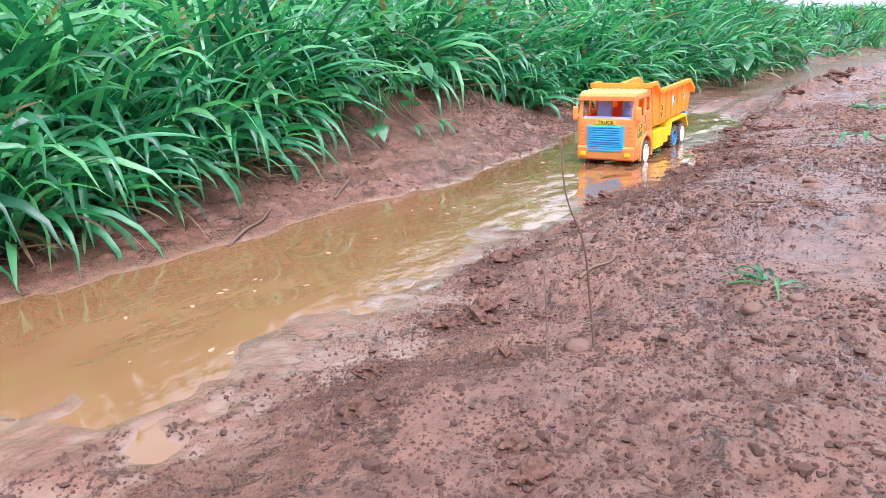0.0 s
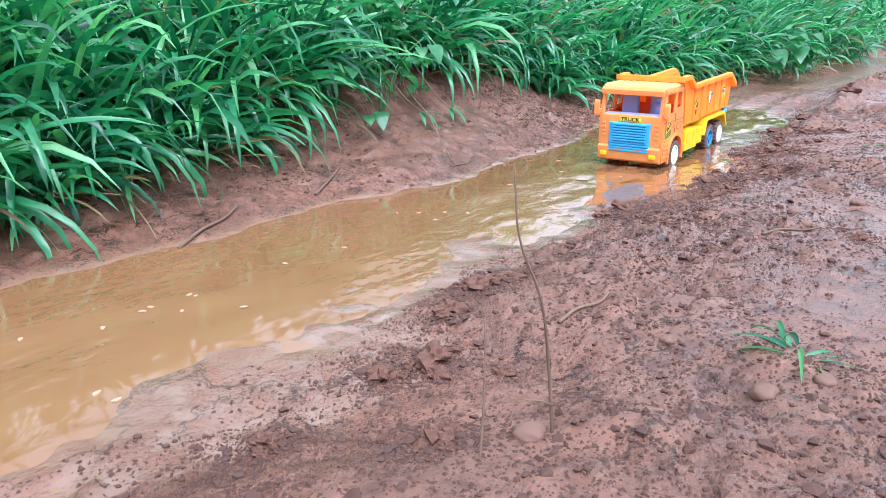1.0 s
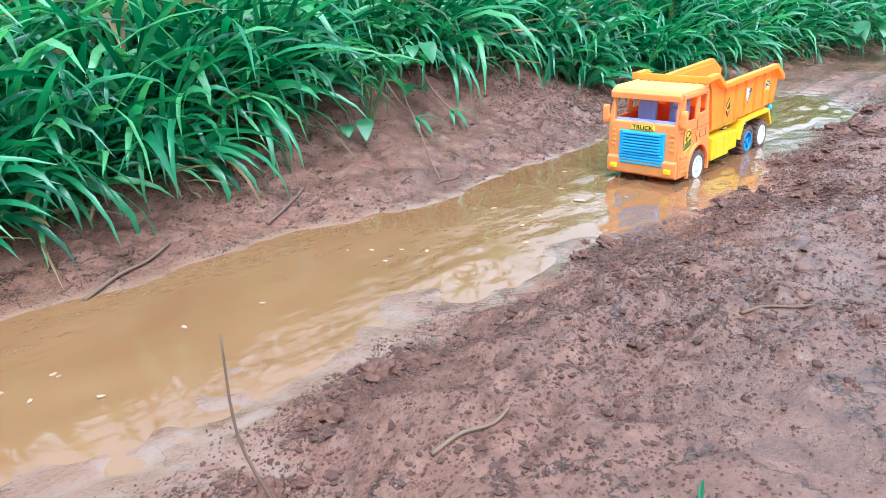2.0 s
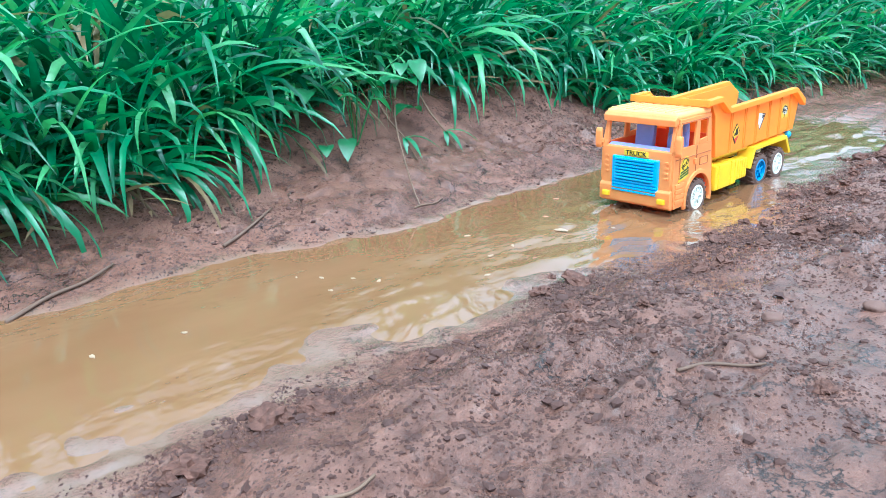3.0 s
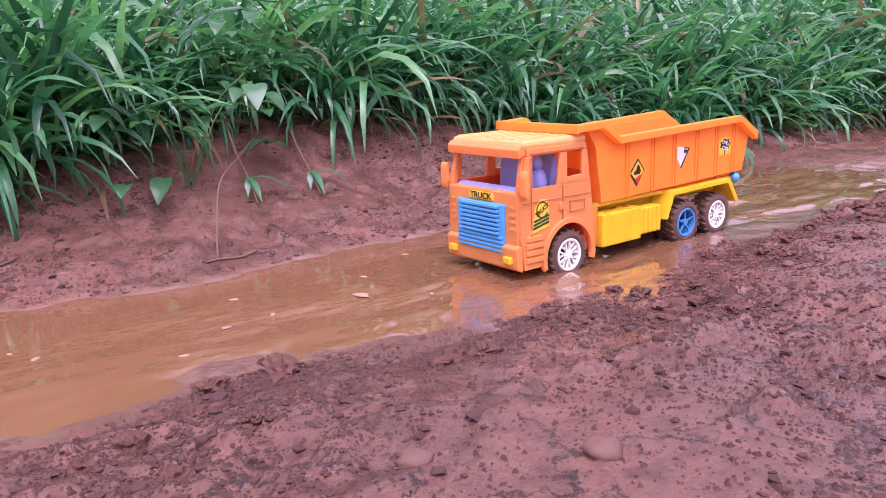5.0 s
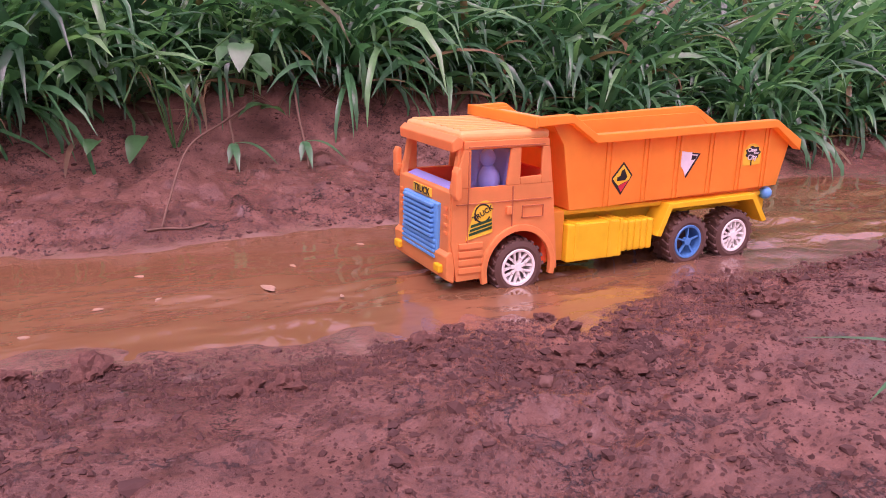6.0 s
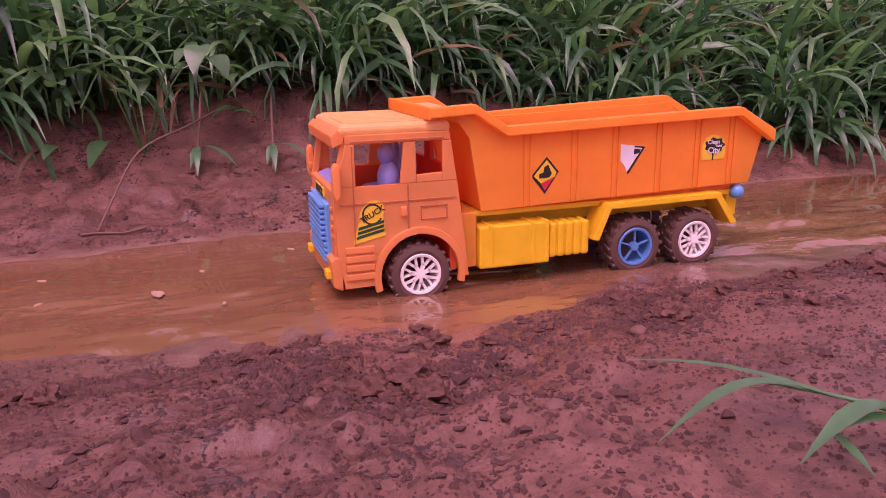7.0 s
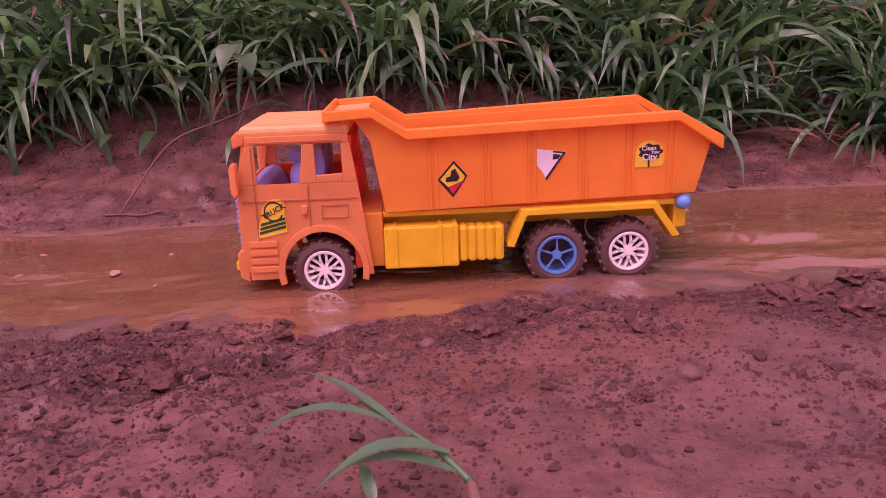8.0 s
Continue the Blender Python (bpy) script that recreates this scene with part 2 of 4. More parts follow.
def ground_z(x, y):
    x, y = np.asarray(x, float), np.asarray(y, float)
    yy = y - bend(x)
    wav = 0.036 * relief(x, y, 0.22, 11, 3) + 0.022 * relief(x, y, 0.06, 13, 3)
    near = np.interp(x, (-1.6, -1.3, -1.1, -0.95, -0.86, -0.77, -0.58, -0.40, -0.25, -0.10, 0.01, 0.10, 0.28, 0.6, 1.3),
                     (0.10, 0.10, 0.11, 0.06, 0.0, 0.08, 0.06, 0.03, 0.01, -0.005, -0.055, -0.04, 0.0, -0.01, -0.02)) + 0.8 * wav
    far = np.interp(x, (-1.6, -1.1, -0.8, -0.5, -0.35, -0.10, 0.2, 0.6, 0.9, 1.4), (0.37, 0.37, 0.34, 0.32, 0.27, 0.265, 0.27, 0.335, 0.345, 0.28)) + wav * 0.7
    u, w = near - yy, yy - far
    # a broad shelf of silt lies along the near waterline, then the mud climbs
    flat = np.where(u > 0, u / np.interp(x, (-0.95, -0.5), (1.9, 1.0)), u)
    zn = np.interp(flat, (-0.12, -0.05, 0, 0.05, 0.10, 0.17, 0.26, 0.4, 0.7, 3, 50), (-0.002, 0.0022, 0.0052, 0.0070, 0.0105, 0.030, 0.044, 0.053, 0.06, 0.07, 0.07))
    zn = zn + 0.0042 * relief(x, y, 0.085, 33, 3) * np.clip(1 - np.abs(flat - 0.03) / 0.09, 0, 1)
    zn = zn + np.interp(x, (-0.8, -0.3), (0.006, 0.0)) * np.clip((u - 0.16) / 0.15, 0, 1)
    zf = np.interp(w, (-0.06, -0.02, 0, 0.03, 0.1, 0.2, 0.28, 0.36, 0.6, 1.5, 5, 50), (-0.001, 0.001, 0.006, 0.014, 0.032, 0.066, 0.110, 0.15, 0.185, 0.21, 0.25, 0.4))
    zf = zf + np.interp(x, (-0.6, -0.2, 0.4, 0.8), (0.0, 0.004, 0.006, 0.0)) * np.clip((w - 0.2) / 0.2, 0, 1)
    z = np.where(u > w, zn, zf)
    dry = np.where(u > w, np.clip((flat - 0.04) / 0.08, 0.12, 1), np.clip(w / 0.06, 0.25, 1))
    rough = np.clip(relief(x, y, 0.22, 21, 2) * 2.2 + 0.45, 0.12, 1.4)
    z = z + dry * (np.where(w > 0, 0.014, 0.009) * relief(x, y, 0.12, 31, 3) + rough * 0.0095 * relief(x, y, 0.036, 41, 3) + 0.0022 * np.maximum(rough - 0.3, 0) * relief(x, y, 0.012, 51, 2))
    # crumbs and small clods pressed into the skin, in patches
    patch = np.clip(relief(x, y, 0.17, 103, 2) * 2.4 + 0.45, 0.10, 1.3) * np.interp(x, (-0.7, -0.3), (1.35, 1.0))
    z = z + dry * patch * 0.010 * np.clip(relief(x, y, 0.024, 101, 1) - 0.1, 0, 1)
    # thrown-up ridge along the rut, higher behind the truck
    ridge = np.exp(-((u - 0.12 - 0.03 * relief(x, y, 0.2, 61)) / 0.045) ** 2) * np.interp(x, (-0.6, -0.2, 0.35, 0.7, 1.2), (0.0, 0.003, 0.004, 0.030, 0.058))
    z = z + ridge * (0.7 + 0.6 * np.abs(relief(x, y, 0.05, 71, 3)))
    # the floor of the rut rises out of the water behind, with tyre marks
    back = np.clip((x - 0.8) / 0.4, 0, 1)
    floor = np.maximum(u, w) < 0.01
    tread = 0.004 * np.sin(x * 2 * math.pi / 0.05 + 2 * relief(x, y, 0.2, 81)) * ((np.abs(yy - 0.012) < 0.03) | (np.abs(yy - 0.115) < 0.03))
    z = z + np.where(floor, back * (0.016 + tread + 0.004 * relief(x, y, 0.08, 91)), back * 0.010)
    return z


def part(name, bm, material, parent=None, label=""):
    me = bpy.data.meshes.new(name)
    bmesh.ops.recalc_face_normals(bm, faces=bm.faces)
    bm.to_mesh(me)
    bm.free()
    me.materials.append(material)
    ob = new(name, me)
    if parent:
        ob.parent = parent
        ob.matrix_parent_inverse = Matrix.Translation(parent.matrix_basis.translation).inverted() if parent.type == "EMPTY" else Matrix()
    return tagged(ob, label) if label else ob


def smooth(ob):
    ob.data.polygons.foreach_set("use_smooth", [True] * len(ob.data.polygons))
    return ob


def box(bm, x0, x1, y0, y1, z0, z1, bevel=0.0, seg=2):
    made = bmesh.ops.create_cube(bm, size=1.0, matrix=Matrix.LocRotScale(((x0 + x1) / 2, (y0 + y1) / 2, (z0 + z1) / 2), None, (x1 - x0, y1 - y0, z1 - z0)))
    if bevel:
        edges = {e for v in made["verts"] for e in v.link_edges}
        bmesh.ops.bevel(bm, geom=list(edges), offset=bevel, segments=seg, affect="EDGES", profile=0.5)
    return bm


def prism(bm, outline, y0, y1, bevel=0.0):
    """A plate with that outline in x and z, from y0 to y1."""
    verts = [bm.verts.new((x, y0, z)) for x, z in outline]
    face = bm.faces.new(verts)
    out = bmesh.ops.extrude_face_region(bm, geom=[face])
    top = [v for v in out["geom"] if isinstance(v, bmesh.types.BMVert)]
    for v in top:
        v.co.y = y1
    if bevel:
        edges = {e for v in verts + top for e in v.link_edges}
        bmesh.ops.bevel(bm, geom=list(edges), offset=bevel, segments=2, affect="EDGES", profile=0.5)
    bmesh.ops.triangulate(bm, faces=[f for f in bm.faces if len(f.verts) > 4])
    return bm


def disc(bm, x, z, y0, y1, r0, r1=None, seg=32):
    """A round piece on an axis along y."""
    m = Matrix.Translation((x, (y0 + y1) / 2, z)) @ Matrix.Rotation(radians(90), 4, "X")
    bmesh.ops.create_cone(bm, cap_ends=True, segments=seg, radius1=r1 or r0, radius2=r0, depth=abs(y1 - y0), matrix=m)
    return bm


def ring(bm, x, z, profile, seg=36):
    """Turns a closed profile of (y, radius) round an axis along y through x, z."""
    rows = [[bm.verts.new((x + r * math.cos(2 * math.pi * i / seg), y, z + r * math.sin(2 * math.pi * i / seg))) for y, r in profile] for i in range(seg)]
    k = len(profile)
    for i in range(seg):
        for j in range(k):
            bm.faces.new((rows[i][j], rows[i][(j + 1) % k], rows[(i + 1) % seg][(j + 1) % k], rows[(i + 1) % seg][j]))
    return bm


def tube(bm, points, radii, seg=7):
    last = None
    for i, p in enumerate(points):
        d = (Vector(points[min(i + 1, len(points) - 1)]) - Vector(points[max(i - 1, 0)])).normalized()
        q = d.to_track_quat("Z", "Y")
        row = [bm.verts.new(Vector(p) + q @ Vector((radii[i] * math.cos(2 * math.pi * k / seg), radii[i] * math.sin(2 * math.pi * k / seg), 0))) for k in range(seg)]
        if last:
            for k in range(seg):
                bm.faces.new((last[k], last[(k + 1) % seg], row[(k + 1) % seg], row[k]))
        else:
            bm.faces.new(row[::-1])
        last = row
    bm.faces.new(last)
    return bm


def bent(points, steps=6):
    """A smooth line through the points."""
    p = [Vector(q) for q in points]
    p = [2 * p[0] - p[1]] + p + [2 * p[-1] - p[-2]]
    out = []
    for i in range(1, len(p) - 2):
        for s in range(steps):
            t = s / steps
            out.append(0.5 * (2 * p[i] + (p[i + 1] - p[i - 1]) * t + (2 * p[i - 1] - 5 * p[i] + 4 * p[i + 1] - p[i + 2]) * t * t + (3 * p[i] - p[i - 1] - 3 * p[i + 1] + p[i + 2]) * t ** 3))
    return out + [p[-2]]


def sheet(name, verts, faces, material):
    me = bpy.data.meshes.new(name)
    me.from_pydata(verts, [], faces)
    me.materials.append(material)
    me.polygons.foreach_set("use_smooth", [True] * len(me.polygons))
    me.update()
    return new(name, me)


def blades(rng, roots, length, width, azimuth, rise, curl, segs=6):
    """Arching, folded grass blades. All arguments are arrays with one entry a blade; rise and curl in radians."""
    n = len(length)
    t = np.linspace(0, 1, segs + 1)
    pos = np.zeros((n, segs + 1, 3))
    pos[:, 0] = roots
    tw = rng.uniform(-0.35, 0.35, n)
    for i in range(1, segs + 1):
        a = rise - curl * (t[i] ** 1.4)
        az = azimuth + tw * t[i]
        step = np.stack((np.cos(a) * np.cos(az), np.cos(a) * np.sin(az), np.sin(a)), 1) * (length / segs)[:, None]
        pos[:, i] = pos[:, i - 1] + step
    prof = np.interp(t, (0, 0.12, 0.45, 0.8, 1), (0.45, 0.8, 1.0, 0.62, 0.04))
    roll = rng.uniform(-0.9, 0.9, n)
    side = np.stack((-np.sin(azimuth) * np.cos(roll), np.cos(azimuth) * np.cos(roll), np.sin(roll)), 1)
    half = (width / 2)[:, None, None] * prof[None, :, None] * side[:, None, :]
    fold = np.zeros((n, segs + 1, 3))
    fold[:, :, 2] = -0.22 * width[:, None] * prof[None, :]
    v = np.stack((pos - half, pos + fold, pos + half), 2).reshape(-1, 3)
    base = (np.arange(n) * (segs + 1) * 3)[:, None, None]
    i = (np.arange(segs) * 3)[None, :, None]
    left = base + i + np.array((0, 1, 4, 3))[None, None]
    right = base + i + np.array((1, 2, 5, 4))[None, None]
    return v, np.concatenate((left.reshape(-1, 4), right.reshape(-1, 4)))


def grass_mesh(name, v, f, material):
    me = bpy.data.meshes.new(name)
    me.vertices.add(len(v))
    me.vertices.foreach_set("co", v.astype(np.float32).ravel())
    me.loops.add(f.size)
    me.loops.foreach_set("vertex_index", f.astype(np.int32).ravel())
    me.polygons.add(len(f))
    me.polygons.foreach_set("loop_start", np.arange(0, f.size, 4, dtype=np.int32))
    me.polygons.foreach_set("use_smooth", np.ones(len(f), dtype=bool))
    me.update(calc_edges=True)
    me.validate()
    me.materials.append(material)
    return me


# ---- ground and water ----
def spaced(lo, hi, step, far_lo, far_hi):
    mid = list(np.arange(lo, hi, step))
    left, right, d = [lo - step], [mid[-1] + step], step
    while left[-1] > far_lo:
        d *= 1.18
        left.append(left[-1] - d)
    d = step
    while right[-1] < far_hi:
        d *= 1.18
        right.append(right[-1] + d)
    return np.array(left[::-1] + mid + right)


gx, gy = spaced(-1.42, 1.30, 0.0033, -150, 300), spaced(-0.58, 0.58, 0.0033, -200, 300)
GX, GY = np.meshgrid(gx, gy)
gv = np.stack((GX, GY, ground_z(GX, GY)), 2).reshape(-1, 3)
ci, ri = np.meshgrid(np.arange(len(gx) - 1), np.arange(len(gy) - 1))
q = (ri * len(gx) + ci).ravel()
ground = new("ground", grass_mesh("ground", gv, np.stack((q, q + 1, q + 1 + len(gx), q + len(gx)), 1), MUD))
tagged(ground, "wet red-brown mud track with a rut, clods and cracks", "ground", kind="structure")
wx, wy = np.concatenate((np.linspace(-8.0, -2.25, 30), np.linspace(-2.2, 1.3, 480))), np.linspace(-0.16, 0.42, 135)
WX, WY = np.meshgrid(wx, wy)
# long low waves behind the wheels, slanting ripples ahead of the nose
wake = np.interp(WX, (0.3, 0.5, 0.9, 1.3), (0.15, 1.0, 1.0, 0.4)) * np.clip((WY + 0.10) / 0.08, 0, 1) * np.clip((0.27 - WY) / 0.08, 0, 1)
bow = np.interp(WX, (-0.9, -0.6, -0.3, 0.0, 0.45), (0.05, 0.4, 1.2, 1.6, 1.4)) * np.clip(1.2 - np.abs(WY - 0.04) / 0.16, 0, 1)
WZ = (WATER_Z + 0.0006 * relief(WX, WY, 0.09, 7, 2) + 0.0042 * wake * relief(WX * 0.22, WY + 0.02 * relief(WX, WY, 0.3, 75), 0.040, 17, 2)
      + 0.0014 * bow * relief((WX + WY) * 0.4, WY - 0.25 * WX, 0.030, 19, 2))
ci, ri = np.meshgrid(np.arange(len(wx) - 1), np.arange(len(wy) - 1))
q = (ri * len(wx) + ci).ravel()
water = new("water", grass_mesh("water", np.stack((WX, WY, WZ), 2).reshape(-1, 3), np.stack((q, q + 1, q + 1 + len(wx), q + len(wx)), 1), WATER))
tagged(water, "shallow puddle of opaque brown muddy water in the rut", "water", kind="structure")


# ---- toy dump truck; its nose at x = 0, its near flank at y = 0 ----
W = 0.123
truck = tagged(new("toy_dump_truck"), "orange plastic toy dump truck with blue grille in the puddle", "toy truck")
truck.matrix_basis = Matrix.Translation((0.21, W / 2, 0.0))


def arc(cx, cz, r, a0, a1, n=14):
    return [(cx + r * math.cos(radians(a0 + (a1 - a0) * i / n)), cz + r * math.sin(radians(a0 + (a1 - a0) * i / n))) for i in range(n + 1)]


HUBS = ((0.0722, 0.0300), (0.287, 0.0285), (0.354, 0.0290))


def text_part(word, size, place, turn, material, parent, name="lettering", spread=1.0):
    cu = bpy.data.curves.new("lettering", "FONT")
    cu.body, cu.size, cu.extrude, cu.align_x, cu.align_y = word, size, 0.0002, "CENTER", "CENTER"
    cu.offset = size * 0.015
    tmp = new("lettering", cu)
    me = bpy.data.meshes.new_from_object(tmp.evaluated_get(bpy.context.evaluated_depsgraph_get()))
    bpy.data.objects.remove(tmp)
    me.transform(Matrix.Translation(place) @ turn @ Matrix.Diagonal((spread, 1, 1, 1)))
    me.materials.clear()
    me.materials.append(material)
    ob = new(name, me)
    ob.parent = parent
    ob.matrix_parent_inverse = Matrix()
    return ob


FLANK = Matrix.Rotation(radians(90), 4, "X")  # lettering read from the near side
NOSE = Matrix.Rotation(radians(-90), 4, "Z") @ Matrix.Rotation(radians(90), 4, "X")  # lettering read from the front


def cab_side(y0, y1, out):
    bm = bmesh.new()
    hx, hz = HUBS[0]
    lower = [(0.006, 0.024), (hx - 0.0365, 0.0245)] + arc(hx, hz, 0.0365, 188, -8) + [(0.1175, 0.025), (0.1135, 0.060), (0.1075, 0.108), (0.001, 0.108), (0.000, 0.060)]
    prism(bm, lower, y0, y1)
    posts = []
    for quad in ([(0.001, 0.108), (0.0185, 0.108), (0.0185, 0.1415), (0.011, 0.1415)], [(0.0565, 0.108), (0.071, 0.108), (0.071, 0.1415), (0.0605, 0.1415)],
                 [(0.0945, 0.108), (0.1075, 0.108), (0.1025, 0.1415), (0.0945, 0.1415)], [(0.071, 0.108), (0.0945, 0.108), (0.0945, 0.1155), (0.071, 0.1145)],
                 [(0.011, 0.1415), (0.102, 0.1415), (0.101, 0.149), (0.011, 0.149)]):
        posts.append(prism(bmesh.new(), quad, y0, y1, 0.0008))
    ob = part("side_panel", bm, ORANGE, truck)
    for post in posts:
        part("window_post", post, ORANGE, ob)
    f0, f1 = (y0 - 0.003, y0 + 0.002) if out < 0 else (y1 - 0.002, y1 + 0.003)
    bm = bmesh.new()
    prism(bm, arc(hx, hz, 0.0415, 196, -14, 20) + arc(hx, hz, 0.0355, -14, 196, 20), f0, f1, 0.0006)
    part("wheel_arch", bm, ORANGE, ob)
    face = y0 if out < 0 else y1
    lo, hi = (face - 0.0011, face + 0.0005) if out < 0 else (face - 0.0005, face + 0.0011)
    bm = bmesh.new()  # raised door seams, coloured dark as groove shade, and sill steps
    for x0, x1, z0, z1 in ((0.0625, 0.0637, 0.066, 0.107), (0.004, 0.106, 0.0935, 0.0945), (0.0155, 0.0165, 0.058, 0.140), (0.0155, 0.096, 0.1432, 0.1442), (0.074, 0.098, 0.077, 0.0778), (0.074, 0.098, 0.0878, 0.0886), (0.074, 0.0748, 0.077, 0.0886), (0.0972, 0.098, 0.077, 0.0886)):
        box(bm, x0, x1, lo, hi, z0, z1)
    part("door_seam", bm, GROOVE_SHADE, ob, "thin door seam, coloured dark like a shaded groove")
    bm = bmesh.new()
    for z in (0.031, 0.0385, 0.046, 0.0535):
        box(bm, 0.007, 0.032, lo - 0.0008, hi, z, z + 0.0055, 0.0006)
    part("sill_step", bm, ORANGE, ob)
    bm = bmesh.new()
    box(bm, 0.056, 0.0615, lo - 0.0022, hi, 0.0815, 0.0895, 0.0008)
    part("door_handle", bm, ORANGE, ob)
    return ob


near_side = cab_side(0.0, 0.0035, -1)
far_side = cab_side(W - 0.0035, W, 1)

bm = bmesh.new()
prism(bm, [(-0.0015, 0.050), (-0.0005, 0.104), (0.004, 0.106), (0.004, 0.048)], 0.0036, W - 0.0036, 0.0008)
prism(bm, [(0.004, 0.022), (-0.004, 0.026), (-0.0055, 0.048), (-0.001, 0.0515), (0.005, 0.050)], 0.001, W - 0.001, 0.0012)
front = part("front_panel", bm, ORANGE, truck)
for y0, y1 in ((0.008, 0.020), (W - 0.020, W - 0.008)):
    bm = bmesh.new()
    box(bm, -0.0090, -0.0035, y0, y1, 0.0315, 0.039, 0.0012)
    part("indicator_lamp", bm, YELLOW, front, "small yellow plastic lamp")
for k in range(4):
    for y in (0.0075, W - 0.0135):
        bm = bmesh.new()
        box(bm, -0.0026, -0.0008, y, y + 0.006, 0.066 + k * 0.0075, 0.069 + k * 0.0075, 0.0004)
        part("vent_ridge", bm, ORANGE, front)
bm = bmesh.new()
prism(bm, [(-0.0045, 0.0395), (-0.0045, 0.0915), (0.0, 0.0925), (0.0, 0.0385)], 0.022, 0.101, 0.001)
grille = part("grille", bm, BLUE, truck, "sky-blue ribbed plastic grille")
for k in range(11):
    z = 0.0415 + k * 0.0046
    inner = 4 <= k
    bm = bmesh.new()
    box(bm, -0.0085 if inner else -0.0068, -0.004, 0.029 if inner else 0.024, 0.094 if inner else 0.099, z, z + 0.0029, 0.0006)
    part("slat", bm, BLUE, grille)
bm = bmesh.new()
box(bm, -0.0024, -0.0008, 0.041, 0.082, 0.0940, 0.1020, 0.0005)
plate = part("name_plate", bm, STICKER, truck, "yellow plate lettered TRUCK in black")
text_part("TRUCK", 0.0095, (-0.0027, 0.0615, 0.0979), NOSE, DARK, plate, spread=1.15)

bm = bmesh.new()
box(bm, 0.0065, 0.103, 0.0012, W - 0.0012, 0.1475, 0.157, 0.0042, 3)
roof = part("roof", bm, ROOF, truck, "pale orange ribbed cab roof")
for k in range(9):
    y = 0.012 + k * 0.0130 - 0.0014
    bm = bmesh.new()
    box(bm, 0.012, 0.096, y, y + 0.0035, 0.1565, 0.1582, 0.0007)
    part("rib", bm, ROOF, roof)
bm = bmesh.new()
prism(bm, [(0.0005, 0.1395), (-0.0005, 0.1485), (0.005, 0.1535), (0.011, 0.150), (0.010, 0.1425)], 0.0015, W - 0.0015, 0.001)
part("sun_visor", bm, ORANGE, truck)
for y0 in (0.0035, W - 0.0085):
    bm = bmesh.new()
    prism(bm, [(0.0, 0.104), (0.006, 0.104), (0.0135, 0.143), (0.0075, 0.143)], y0, y0 + 0.005, 0.0006)
    part("windscreen_pillar", bm, ORANGE, truck)
# cab back and floor get the red inside glow as their colour
bm = bmesh.new()
box(bm, 0.101, 0.1065, 0.0036, W - 0.0036, 0.030, 0.118)
box(bm, 0.100, 0.104, 0.0036, W - 0.0036, 0.138, 0.147)
box(bm, 0.100, 0.104, 0.055, 0.073, 0.118, 0.138)
part("cab_back", bm, INNER_GLOW, truck)
bm = bmesh.new()
box(bm, 0.004, 0.101, 0.0036, W - 0.0036, 0.0715, 0.075)
part("cab_floor", bm, INNER_GLOW, truck)
# sheets added inside the side panels, coloured with the same red glow
for y0 in (0.0037, W - 0.0049):
    bm = bmesh.new()
    box(bm, 0.006, 0.1005, y0, y0 + 0.0012, 0.0755, 0.1072)
    part("inner_lining", bm, INNER_GLOW, truck, "added sheet coloured as the red glow inside the cab")
bm = bmesh.new()
prism(bm, [(0.005, 0.075), (0.005, 0.1045), (0.016, 0.1085), (0.024, 0.1035), (0.030, 0.090), (0.030, 0.075)], 0.006, W - 0.006, 0.002)
part("dashboard", bm, LILAC, truck, "lilac-blue plastic dashboard")
for y0 in (0.019, 0.075):
    bm = bmesh.new()
    prism(bm, [(0.045, 0.075), (0.045, 0.092), (0.064, 0.094), (0.068, 0.122), (0.070, 0.137), (0.076, 0.137), (0.078, 0.120), (0.074, 0.075)], y0, y0 + 0.033, 0.0035)
    part("seat", bm, LILAC, truck, "blue plastic seat")
for s, y0, y1 in ((1, -0.0115, -0.001), (-1, W + 0.001, W + 0.0115)):
    bm = bmesh.new()
    prism(bm, [(0.000, 0.099), (-0.0025, 0.104), (-0.0025, 0.124), (0.000, 0.129), (0.0035, 0.128), (0.004, 0.102)], y0, y1, 0.0015)
    mirror = part("wing_mirror", bm, ORANGE, truck)
    bm = bmesh.new()
    box(bm, -0.002, 0.004, min(y0, y1) + (0.009 if s > 0 else -0.003), max(y0, y1) + (0.003 if s > 0 else -0.009), 0.107, 0.113, 0.0008)
    part("mirror_arm", bm, ORANGE, mirror)

bm = bmesh.new()
bmesh.ops.create_uvsphere(bm, u_segments=18, v_segments=10, radius=1.0, matrix=Matrix.Translation((0.052, 0.030, 0.129)) @ Matrix.Diagonal((0.0075, 0.0075, 0.0085, 1)))
bmesh.ops.create_uvsphere(bm, u_segments=18, v_segments=10, radius=1.0, matrix=Matrix.Translation((0.054, 0.030, 0.108)) @ Matrix.Diagonal((0.010, 0.013, 0.0155, 1)))
smooth(part("toy_figure", bm, LILAC, truck, "plain blue plastic figure on the near seat"))

